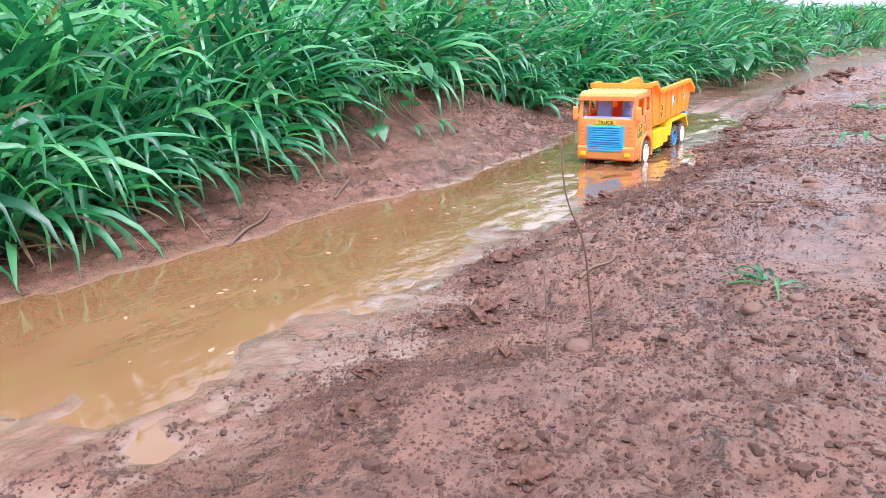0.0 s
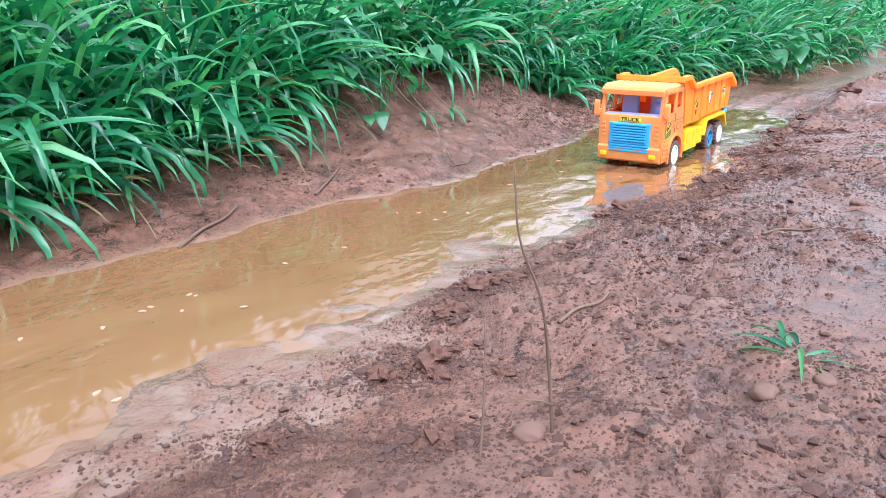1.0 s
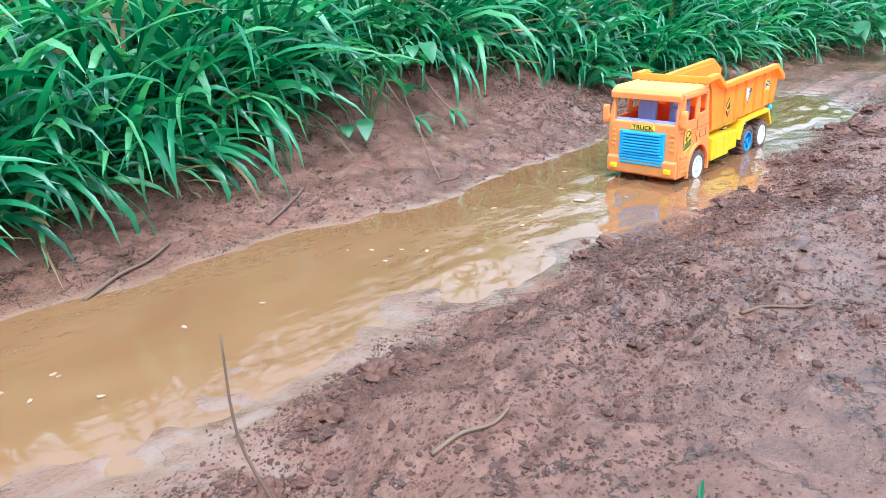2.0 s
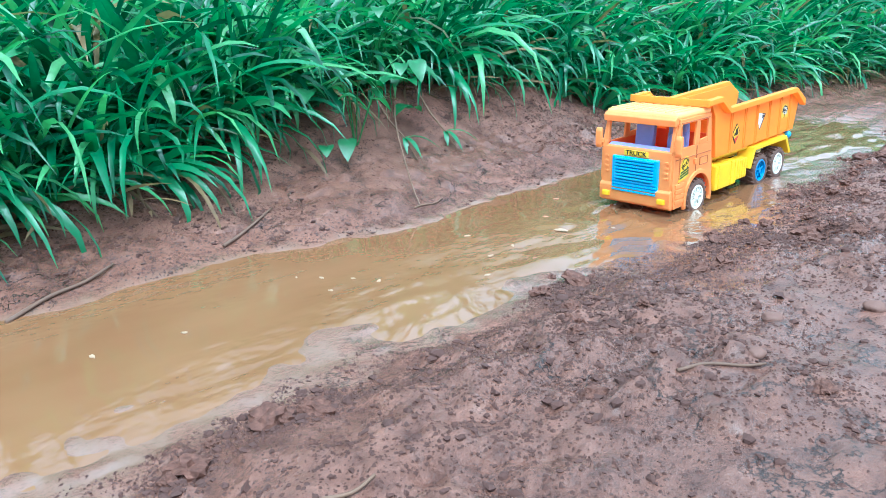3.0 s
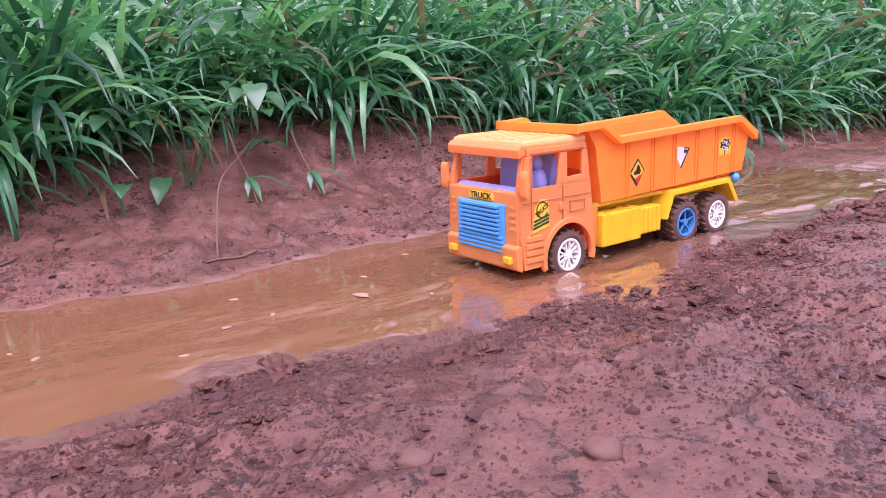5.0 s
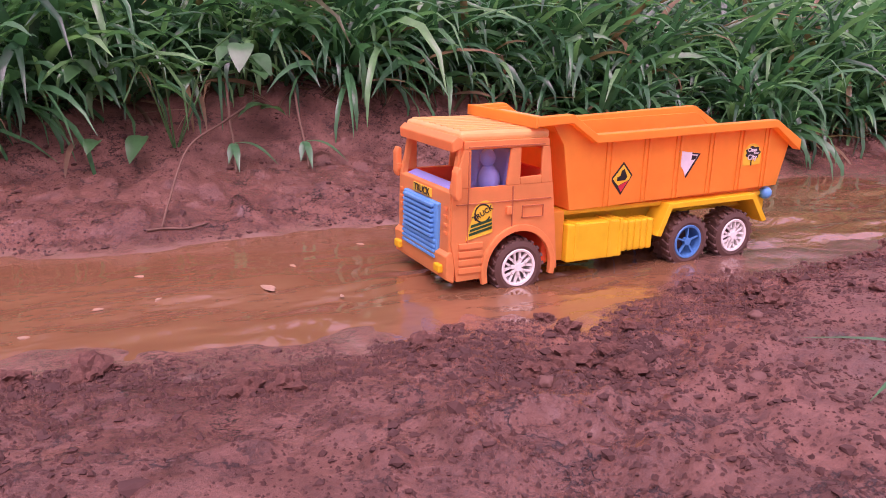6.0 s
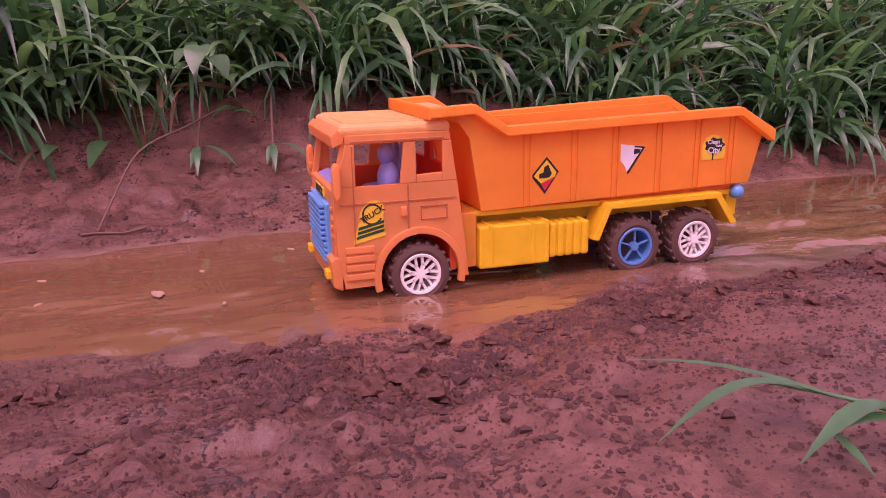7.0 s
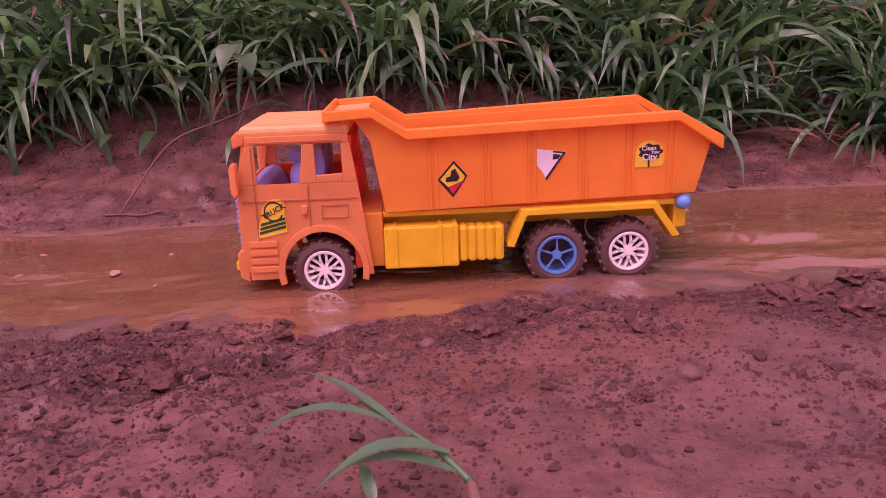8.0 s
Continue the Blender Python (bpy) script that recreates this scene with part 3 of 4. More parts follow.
# round yellow sticker on the cab door
for y in (-0.0006,):
    bm = bmesh.new()
    outline = arc(0, 0.005, 0.0098, -20, 200, 18) + [(-0.0105, -0.0015), (-0.0125, -0.014), (0.0125, -0.014), (0.0105, -0.0015)]
    outline = [(0.030 + 1.12 * x * math.cos(0.13) + z * math.sin(0.13), 0.0795 + 1.12 * z * math.cos(0.13) + 0.22 * x) for x, z in outline]
    prism(bm, outline, y - 0.0003, y + 0.0004)
    badge = part("door_sticker", bm, STICKER, near_side, "yellow round sticker with green stripes and the word TRUCK")
    tilt = Matrix.Rotation(radians(-27), 4, "Y")
    word = text_part("TRUCK", 0.0066, (0.0312, y - 0.0007, 0.0850), tilt @ FLANK, DARK, badge, "print", 1.05)
    bm = bmesh.new()
    for k, (dz, length) in enumerate(((-0.0045, 0.022), (-0.0082, 0.023), (-0.0118, 0.024))):
        p = [(-length / 2, dz), (length / 2, dz), (length / 2, dz + 0.0024), (-length / 2, dz + 0.0024)]
        prism(bm, [(0.0302 + x + 0.1 * z, 0.0795 + z + 0.22 * x) for x, z in p], y - 0.0007, y - 0.0002)
    part("stripe", bm, GREEN, badge)
    bm = bmesh.new()
    prism(bm, [(0.0312 + a, 0.0850 + b) for a, b in arc(0, 0, 0.0088, 25, 335, 24) + arc(0, 0, 0.0074, 335, 25, 24)], y - 0.0006, y - 0.0001)
    part("circle", bm, DARK, badge)

# the cab stands taller and its nose sits deeper than the chassis
for ob in [o for o in bpy.data.objects if o.type == "MESH" and (o.parent == truck or (o.parent and o.parent.parent == truck) or (o.parent and o.parent.parent and o.parent.parent.parent == truck))]:
    ob.data.transform(Matrix.Translation((0, 0, 0.158)) @ Matrix.Diagonal((1, 1, 1.045, 1)) @ Matrix.Translation((0, 0, -0.158)))

# ---- tipping bed ----
TOP = [(0.083, 0.1680), (0.123, 0.1700), (0.1525, 0.1500), (0.395, 0.1568), (0.4355, 0.1335)]
WALL = [(0.1205, 0.140), (0.131, 0.0750), (0.4155, 0.0815), (0.4275, 0.1270), (0.3935, 0.1530), (0.1530, 0.1465), (0.1235, 0.1665), (0.0860, 0.1645), (0.0865, 0.1600), (0.108, 0.1585)]
bm = bmesh.new()
prism(bm, WALL, 0.0035, 0.0070, 0.0004)
bed = part("tipping_bed", bm, VIVID, truck, "orange ribbed tipping bed with a flared rim")
bm = bmesh.new()
prism(bm, WALL, W - 0.0070, W - 0.0035, 0.0004)
part("side_wall", bm, VIVID, bed)
for y0, y1, up in ((-0.0065, 0.0042, 0.0), (W - 0.0042, W + 0.0065, 0.004)):
    bm = bmesh.new()
    outline = TOP + [(x, z - d) for (x, z), d in zip(TOP[::-1], (0.0075, 0.0085, 0.0085, 0.0085, 0.0085))]
    outline[5] = (0.4355, 0.1215)
    outline = [(x, z + up * np.interp(x, (0.15, 0.39), (0, 1))) for x, z in outline]  # the far rim bows up towards the tail
    prism(bm, outline, y0, y1, 0.0008)
    part("rim", bm, VIVID, bed)
bm = bmesh.new()
prism(bm, [(0.1205, 0.150), (0.131, 0.0755), (0.1345, 0.0755), (0.124, 0.150)], 0.0071, W - 0.0071)
prism(bm, [(0.124, 0.150), (0.1205, 0.150), (0.1145, 0.1625), (0.118, 0.1625)], 0.0071, W - 0.0071)
part("head_board", bm, VIVID, bed)
bm = bmesh.new()
prism(bm, [(0.083, 0.1595), (0.118, 0.1610), (0.118, 0.1640), (0.083, 0.1625)], 0.0043, W - 0.0043, 0.0005)
part("cab_guard", bm, ROOF, bed)
bm = bmesh.new()
box(bm, 0.0810, 0.0845, -0.0060, W + 0.0060, 0.1580, 0.1690, 0.0010)
part("guard_lip", bm, VIVID, bed)
bm = bmesh.new()
prism(bm, [(0.132, 0.0750), (0.380, 0.0807), (0.421, 0.1010), (0.421, 0.1040), (0.379, 0.0842), (0.132, 0.0785)], 0.0071, W - 0.0071)
part("bed_floor", bm, VIVID, bed)
for x in (0.1755, 0.2226, 0.2645, 0.3110, 0.3536, 0.3920):
    for y0, y1 in ((0.0018, 0.0037), (W - 0.0037, W - 0.0018)):
        bm = bmesh.new()
        for dx in (-0.0042, 0.0016):
            box(bm, x + dx, x + dx + 0.0026, y0, y1, 0.0740 + 0.0245 * (x - 0.10), 0.1430 + 0.027 * (x - 0.15), 0.0006)
        part("rib", bm, VIVID, bed)
bm = bmesh.new()
prism(bm, [(0.1925 - 0.0135, 0.1030), (0.1925, 0.0865), (0.1925 + 0.0135, 0.1060), (0.1925 + 0.0015, 0.1200)], 0.0028, 0.0034)
diamond = part("diamond_sticker", bm, DARK, bed, "black-edged yellow diamond warning sticker, red below")
bm = bmesh.new()
prism(bm, [(0.1925 - 0.0112, 0.1032), (0.1925 - 0.0040, 0.0962), (0.1925 + 0.0092, 0.1015), (0.1925 + 0.0112, 0.1056), (0.1925 + 0.0014, 0.1172)], 0.0024, 0.0029)
part("print", bm, STICKER, diamond)
bm = bmesh.new()
prism(bm, [(0.1925 - 0.0040, 0.0957), (0.1925, 0.0895), (0.1925 + 0.0085, 0.1008)], 0.0024, 0.0029)
part("print", bm, RED, diamond)
bm = bmesh.new()
prism(bm, [(0.1865, 0.1010), (0.1865, 0.1050), (0.1905, 0.1060), (0.1915, 0.1110), (0.1950, 0.1130), (0.1975, 0.1075), (0.1990, 0.1050), (0.1965, 0.1015)], 0.0020, 0.0025)
part("print", bm, DARK, diamond)
bm = bmesh.new()
prism(bm, [(0.2660, 0.1275), (0.2700, 0.1270), (0.2950, 0.1235), (0.2775, 0.0985), (0.2735, 0.1070), (0.2680, 0.1130)], 0.0028, 0.0034)
torn = part("torn_sticker", bm, PAPER, bed, "half-torn white triangular sticker with a black edge")
bm = bmesh.new()
prism(bm, [(0.2950, 0.1235), (0.2775, 0.0985), (0.2765, 0.1005), (0.2775, 0.1020), (0.2922, 0.1225), (0.2835, 0.1236), (0.2835, 0.1250)], 0.0024, 0.0029)
prism(bm, [(0.2830, 0.1170), (0.2835, 0.1222), (0.2905, 0.1212), (0.2885, 0.1180)], 0.0024, 0.0029)
part("print", bm, DARK, torn)
bm = bmesh.new()
prism(bm, [(0.3715 + 0.0135 * a, 0.1170 + 0.0135 * b) for a, b in arc(0, 0, 1, -8, 188, 20) + [(-0.99, -0.78), (0.93, -0.72)]], 0.0028, 0.0034)
clean = part("city_sticker", bm, STICKER, bed, "yellow half-round sticker reading Clean Your City")
bm = bmesh.new()
cloud = [(0.3722 + 0.0105 * (1 + 0.12 * math.cos(7 * a)) * math.cos(a), 0.1205 + 0.0070 * (1 + 0.12 * math.cos(7 * a)) * math.sin(a)) for a in np.linspace(0, 2 * math.pi, 40, endpoint=False)]
prism(bm, cloud, 0.0024, 0.0029)
box(bm, 0.3700, 0.3715, 0.0024, 0.0029, 0.1065, 0.1150)
part("print", bm, DARK, clean)
text_part("Clean", 0.0058, (0.3705, 0.0021, 0.1237), FLANK, PAPER, clean, "print")
text_part("Your", 0.0040, (0.3765, 0.0021, 0.1200), FLANK, PAPER, clean, "print")
text_part("City", 0.0082, (0.3712, 0.0021, 0.1155), FLANK, PAPER, clean, "print")

# ---- chassis ----
bm = bmesh.new()
box(bm, 0.110, 0.408, 0.036, W - 0.036, 0.052, 0.0735, 0.002)
box(bm, 0.128, 0.405, 0.010, W - 0.010, 0.0690, 0.0742, 0.0012)
chassis = part("chassis", bm, YELLOW, truck, "bright yellow plastic chassis")
bm = bmesh.new()
prism(bm, [(0.132, 0.0700), (0.132, 0.0748), (0.412, 0.0810), (0.412, 0.0743)], 0.014, W - 0.014, 0.001)
part("bed_rail", bm, VIVID, truck)
bm = bmesh.new()
box(bm, 0.1066, 0.1275, 0.006, W - 0.006, 0.024, 0.0745, 0.001)
part("rear_panel", bm, VIVID, truck)
for sgn, y0, y1 in ((-1, -0.001, 0.022), (1, W - 0.022, W + 0.001)):
    bm = bmesh.new()
    box(bm, 0.128, 0.1965, y0, y1, 0.0225, 0.0615, 0.0016)
    for x in (0.1365, 0.1775, 0.1915):
        box(bm, x, x + 0.004, y0 - 0.0012, y1 + 0.0012, 0.0235, 0.0628, 0.0008)
    part("fuel_tank", bm, YELLOW, chassis)
    bm = bmesh.new()
    for k in range(5):
        box(bm, 0.1972 + k * 0.0082, 0.2045 + k * 0.0082, y0 + 0.001, y1 - 0.001, 0.0262, 0.0592, 0.0022)
    box(bm, 0.197, 0.238, y0 + 0.003, y1 - 0.003, 0.028, 0.058)
    part("ribbed_tank", bm, YELLOW, chassis)
    bm = bmesh.new()
    outer = [(0.2405, 0.0395), (0.2545, 0.0735), (0.3790, 0.0750), (0.4010, 0.0430)]
    inner = [(0.3940, 0.0415), (0.3750, 0.0690), (0.2590, 0.0675), (0.2470, 0.0385)]
    prism(bm, outer + inner, y0 - 0.002, y1 + 0.002, 0.0006)
    part("fender", bm, YELLOW, chassis)
bm = bmesh.new()
box(bm, 0.400, 0.412, 0.014, W - 0.014, 0.046, 0.0700, 0.0015)
part("rear_bumper", bm, YELLOW, chassis)
for y in (0.009, W - 0.009):
    bm = bmesh.new()
    bmesh.ops.create_uvsphere(bm, u_segments=20, v_segments=12, radius=0.0074, matrix=Matrix.Translation((0.4065, y, 0.0720)))
    smooth(part("tail_knob", bm, BLUE, truck, "round blue plastic knob"))
bm = bmesh.new()
box(bm, 0.196, 0.200, 0.020, W - 0.020, 0.0735, 0.0845)
part("hinge_post", bm, YELLOW, chassis)


# ---- wheels ----
bm = bmesh.new()
box(bm, -0.5, 0.5, -0.5, 0.5, -0.5, 0.5, 0.12, 1)
LUG = bpy.data.meshes.new("tread_lug")
bm.to_mesh(LUG)
bm.free()
LUG.materials.append(TYRE)


def wheel(hx, hz, y0, y1, rim_material, spokes, outside):
    r = 0.0285
    d = 1 if outside < 0 else -1
    ya, yb = (y0, y1) if outside < 0 else (y1, y0)
    hub = new("wheel")
    hub.parent = truck
    hub.matrix_basis = Matrix.Translation((hx - 0.21, (y0 + y1) / 2 - W / 2, hz))

    def wpart(name, bm, material, label=""):
        ob = part(name, bm, material, None, label)
        ob.data.transform(Matrix.Translation((-hx, -(y0 + y1) / 2, -hz)))
        ob.parent = hub
        return ob

    bm = bmesh.new()
    ring(bm, hx, hz, [(ya, 0.0185), (ya - d * 0.0012, 0.0215), (ya, 0.0262), (ya + d * 0.003, r - 0.0010), (yb - d * 0.003, r - 0.0010), (yb, 0.0262), (yb, 0.0185)], 40)
    for k in range(20):
        for row in (0, 1):
            a = 2 * math.pi * (k + 0.5 * row) / 20
            m = Matrix.Translation((hx, (ya if row == 0 else yb) + d * (0.0055 if row == 0 else -0.0055), hz)) @ Matrix.Rotation(-a, 4, "Y") @ Matrix.Translation((r - 0.0010, 0, 0)) @ Matrix.Rotation(0.35 if row else -0.35, 4, "X") @ Matrix.Diagonal((0.0032, 0.0115, 0.0040, 1))
            lug = new("tread_lug", LUG)
            lug.parent, lug.matrix_basis = hub, Matrix.Translation((-hx, -(y0 + y1) / 2, -hz)) @ m
    wpart("tyre", bm, TYRE, "muddy black tyre with lugs")
    bm = bmesh.new()
    ring(bm, hx, hz, [(ya + d * 0.0002, 0.0190), (ya - d * 0.0010, 0.0180), (ya - d * 0.0006, 0.0160), (ya + d * 0.004, 0.0155), (yb - d * 0.002, 0.0160), (yb - d * 0.002, 0.0190)], 40)
    disc(bm, hx, hz, ya + d * 0.0003, ya + d * 0.005, 0.0042, seg=20)
    n = 5 if spokes == 5 else 7
    for k in range(n):
        a = 2 * math.pi * k / n + 0.3
        # the white rims have forked spokes, the blue ones plain blades
        for off, mid, lean, size in (((0.0, 0.0100, 0.0, (0.0140, 0.0022, 0.0016)),) if n == 5 else
                                     ((0.0, 0.0062, 0.0, (0.0058, 0.0026, 0.0034)), (0.0026, 0.0122, 0.42, (0.0090, 0.0026, 0.0022)), (-0.0026, 0.0122, -0.42, (0.0090, 0.0026, 0.0022)))):
            m = Matrix.Translation((hx, ya + d * 0.0022, hz)) @ Matrix.Rotation(-a, 4, "Y") @ Matrix.Translation((mid, 0, off)) @ Matrix.Rotation(-lean, 4, "Y") @ Matrix.Diagonal((*size, 1))
            bmesh.ops.create_cube(bm, size=1.0, matrix=m)
    wpart("rim", bm, rim_material, "blue five-spoke rim" if n == 5 else "white rim with forked spokes, splashed with mud")
    bm = bmesh.new()
    disc(bm, hx, hz, yb - d * 0.004, yb - d * 0.0025, 0.0165, seg=28)
    wpart("backing", bm, TYRE)
    return hub


for (hx, hz), rim_material, spokes in (((0.0725, 0.0245), WHITE, 7), (HUBS[1], HUB_BLUE, 5), (HUBS[2], WHITE, 7)):
    wheel(hx, hz, -0.001, 0.024, rim_material, spokes, -1)
    wheel(hx, hz, W - 0.024, W + 0.001, rim_material, spokes, 1)
    bm = bmesh.new()
    disc(bm, hx, hz, 0.02, W - 0.02, 0.0032, seg=12)
    part("axle", bm, DARK, truck)


# ---- grass ----


def field(n, x0, x1, d0, d1, lo, hi, wide, seed, bias=1.0):
    """n blades behind the grass edge, between d0 and d1 from it, in loose clumps."""
    r = np.random.default_rng(seed)
    k = max(n // 16, 1)
    cx, cd = r.uniform(x0, x1, k), d0 + (d1 - d0) * r.random(k) ** bias
    pick = r.integers(0, k, n)
    x = cx[pick] + r.normal(0, 0.028, n)
    y = grass_edge(cx[pick]) + cd[pick] + r.normal(0, 0.028, n)
    z = ground_z(x, y) + np.where(r.random(n) < 0.45, r.uniform(0.0, 0.09, n), -0.004)
    length = r.uniform(lo, hi, n) * (0.8 + 0.4 * r.random(k))[pick]
    out = np.arctan2(y - grass_edge(cx[pick]) - cd[pick], x - cx[pick])
    az = np.where(r.random(n) < 0.5, out, np.where(r.random(n) < 0.25, r.normal(-1.57, 0.8, n), r.uniform(-3.14, 3.14, n)))
    return blades(r, np.stack((x, y, z), 1), length, r.uniform(0.55, 1.0, n) * wide, az, r.uniform(0.75, 1.5, n), r.uniform(0.5, 2.7, n))


layers = [field(12500, -2.3, 3.2, 0.03, 0.55, 0.13, 0.30, 0.0185, 1, 1.2), field(8000, -2.6, 4.5, 0.4, 1.5, 0.22, 0.42, 0.018, 2),
          field(7000, 2.5, 9.0, 0.0, 1.6, 0.11, 0.24, 0.018, 3), field(6000, 6.0, 26.0, 0.0, 6.0, 0.08, 0.18, 0.03, 6), field(5000, -3.5, 3.5, 1.2, 3.2, 0.34, 0.56, 0.026, 8)]
off, vs, fs = 0, [], []
for v, f in layers:
    vs.append(v)
    fs.append(f + off)
    off += len(v)
tagged(new("tall_grass", grass_mesh("tall_grass", np.concatenate(vs), np.concatenate(fs), GRASS)), "dense lush green broad-bladed grass on the bank", "grass", kind="stuff")


def tuft_mesh(n, lo, hi, wide, seed, flat=0.0):
    r = np.random.default_rng(seed)
    az = r.uniform(-3.14, 3.14, n)
    rad = np.abs(r.normal(0, 0.018, n))
    lift = np.where(r.random(n) < 0.35, r.uniform(0, 0.09, n), 0) * (1 - flat)
    roots = np.stack((rad * np.cos(az), rad * np.sin(az), lift - 0.006), 1)
    return grass_mesh("grass_tuft", *blades(r, roots, r.uniform(lo, hi, n), r.uniform(0.6, 1, n) * wide, az + r.normal(0, 0.3, n), r.uniform(0.6, 1.45, n) * (1 - flat) + 0.25 * flat, r.uniform(0.8, 2.9, n) * (1 - 0.5 * flat), 7), GRASS)


r = random.Random(11)
kinds = [tuft_mesh(r.randint(34, 52), 0.08, 0.22, 0.0145, 40 + k) for k in range(7)]
masters = []
for k in range(58):
    x = -1.55 + 3.9 * k / 57 + r.uniform(-0.03, 0.03)
    y = float(grass_edge(x)) + r.uniform(-0.02, 0.05)
    m = pose(x, y, float(ground_z(x, y)), r.uniform(2, 14), r.uniform(-6, 6), r.uniform(-180, 180))
    if len(masters) < 7:
        ob = new("grass_tuft", kinds[k])
        ob.matrix_basis = m
        masters.append(tagged(ob, "green grass tuft with arching blades at the edge of the bank", "grass tuft", "tufts along the bank"))
    else:
        copy_thing(masters[r.randrange(7)], m)
# larger tufts that lean over the mud
big = [[tuft_mesh(1, 0.12, 0.27, 0.0165, 700 + 60 * k + j) for j in range(50)] for k in range(3)]
leaning = []
for k, (x, y) in enumerate(((-0.98, 0.53), (-0.56, 0.56), (-0.75, 0.56), (0.12, 0.64), (0.56, 0.53), (0.93, 0.46), (-0.40, 0.60), (-1.2, 0.54))):
    m = pose(x, y, float(ground_z(x, y)), 8, 0, r.uniform(-25, 25) + 120 * k)
    if k > 2:
        copy_thing(leaning[k % 3], m)
        continue
    ob = new("large_grass_tuft")
    ob.matrix_basis = m
    leaning.append(ob)
    for me in big[k]:
        new("blade", me).parent = ob
    tagged(ob, "large drooping green grass tuft hanging over the mud", "grass tuft", "large tufts over the mud")
# small tufts that grow in the open mud
low = [tuft_mesh(22, 0.05, 0.10, 0.0085, 80 + k, 0.75) for k in range(2)]
for k, (x, y, s) in enumerate(((-0.80, -0.395, 0.6), (0.80, -0.385, 0.9), (1.0, -0.44, 0.8))):
    ob = new("small_grass_tuft", low[k % 2])
    ob.matrix_basis = Matrix.Translation((x, y, float(ground_z(x, y)))) @ Matrix.Rotation(k * 2.0, 4, "Z") @ Matrix.Scale(s, 4)
    tagged(ob, "small flat green grass tuft growing in the mud", "grass tuft", "small tufts in the mud")


def leaf_plate(bm, base, tip, width, sag=0.2, heart=False):
    """A pointed leaf with a folded midrib."""
    base, tip = Vector(base), Vector(tip)
    d = tip - base
    side = d.cross(Vector((0, 0, 1))).normalized() * width / 2
    rows, n = [], 8
    for i in range(n + 1):
        t = i / n
        w = (math.sin(math.pi * min(1, t * 0.93 + 0.07)) ** 0.8) * (1.25 - 0.5 * t) if heart else np.interp(t, (0, 0.25, 0.6, 1), (0.3, 0.9, 1.0, 0.03))
        c = base + d * t + Vector((0, 0, sag * d.length * math.sin(math.pi * t) * 0.5))
        up = Vector((0, 0, width * 0.14 * w))
        rows.append([bm.verts.new(c - side * w + up), bm.verts.new(c), bm.verts.new(c + side * w + up)])
    for a, b in zip(rows, rows[1:]):
        bm.faces.new((a[0], a[1], b[1], b[0]))
        bm.faces.new((a[1], a[2], b[2], b[1]))


# torn shoot lying on the near bank
def torn_shoot():
    bx, by = 0.170, -0.415
    gz = float(ground_z(bx, by))
    top = tagged(new("torn_grass_shoot"), "torn green grass shoot with long leaves lying on the mud", "grass shoot")
    top.matrix_basis = Matrix.Translation((bx, by, gz))
    bm = bmesh.new()
    tube(bm, bent([(bx + 0.007, by - 0.024, gz + 0.002), (bx + 0.003, by - 0.010, gz + 0.006), (bx + 0.001, by, gz + 0.012)]), [0.0022] * 5 + [0.0028, 0.0031, 0.0031, 0.0030, 0.0028, 0.0025, 0.0022, 0.0017], 8)
    smooth(part("root", bm, DRY, top, "pale brown torn root"))
    bm = bmesh.new()
    tube(bm, bent([(bx + 0.001, by, gz + 0.012), (bx - 0.010, by + 0.014, gz + 0.017), (bx - 0.024, by + 0.034, gz + 0.018), (bx - 0.045, by + 0.065, gz + 0.016)]), [0.0016 - 0.00005 * i for i in range(19)], 8)
    smooth(part("stalk", bm, FRESH, top))
    for a, b, w, s in (((-0.022, 0.028, 0.018), (-0.078, 0.115, 0.010), 0.0060, 0.15), ((-0.030, 0.040, 0.018), (-0.100, 0.048, 0.002), 0.0095, 0.55),
                       ((-0.006, 0.012, 0.018), (-0.062, 0.008, 0.006), 0.012, 0.55), ((-0.004, 0.004, 0.014), (-0.050, 0.012, 0.014), 0.0095, 0.35),
                       ((-0.042, 0.016, 0.014), (-0.036, -0.004, 0.002), 0.007, 0.1), ((0.004, -0.018, 0.008), (0.042, -0.030, 0.006), 0.013, 0.35), ((-0.002, -0.022, 0.006), (-0.055, -0.036, 0.004), 0.014, 0.4)):
        bm = bmesh.new()
        leaf_plate(bm, (bx + a[0], by + a[1], gz + a[2]), (bx + b[0], by + b[1], gz + b[2]), w * 0.80, 0.7 * s)
        smooth(part("leaf", bm, FRESH, top))


torn_shoot()


def weed(name, x, y, label, seed, size, spread):
    q = random.Random(seed)
    gz = float(ground_z(x, y))
    top = tagged(new(name), label, "weed")
    top.matrix_basis = Matrix.Translation((x, y, gz))
    for k in range(5):
        a = q.uniform(-3.1, 0.2)
        tip = Vector((x + spread * math.cos(a), y + 0.6 * spread * math.sin(a), gz + q.uniform(0.06, 0.16)))
        bm = bmesh.new()
        tube(bm, bent([(x, y, gz - 0.01), ((x + tip.x) / 2, (y + tip.y) / 2, gz + 0.11), tuple(tip)], 4), [0.0013] * 9, 6)
        part("stem", bm, WEED, top)
        for j in range(5):
            b = q.uniform(-3.1, 0.3)
            p = tip + Vector((q.uniform(-0.04, 0.04), q.uniform(-0.03, 0.03), q.uniform(-0.05, 0.04)))
            ln = size * q.uniform(0.7, 1.2)
            bm = bmesh.new()
            leaf_plate(bm, p, p + Vector((ln * math.cos(b), ln * 0.7 * math.sin(b), q.uniform(-0.8, 0.1) * ln)), ln * 0.72, 0.3, True)
            smooth(part("leaf", bm, WEED, top))


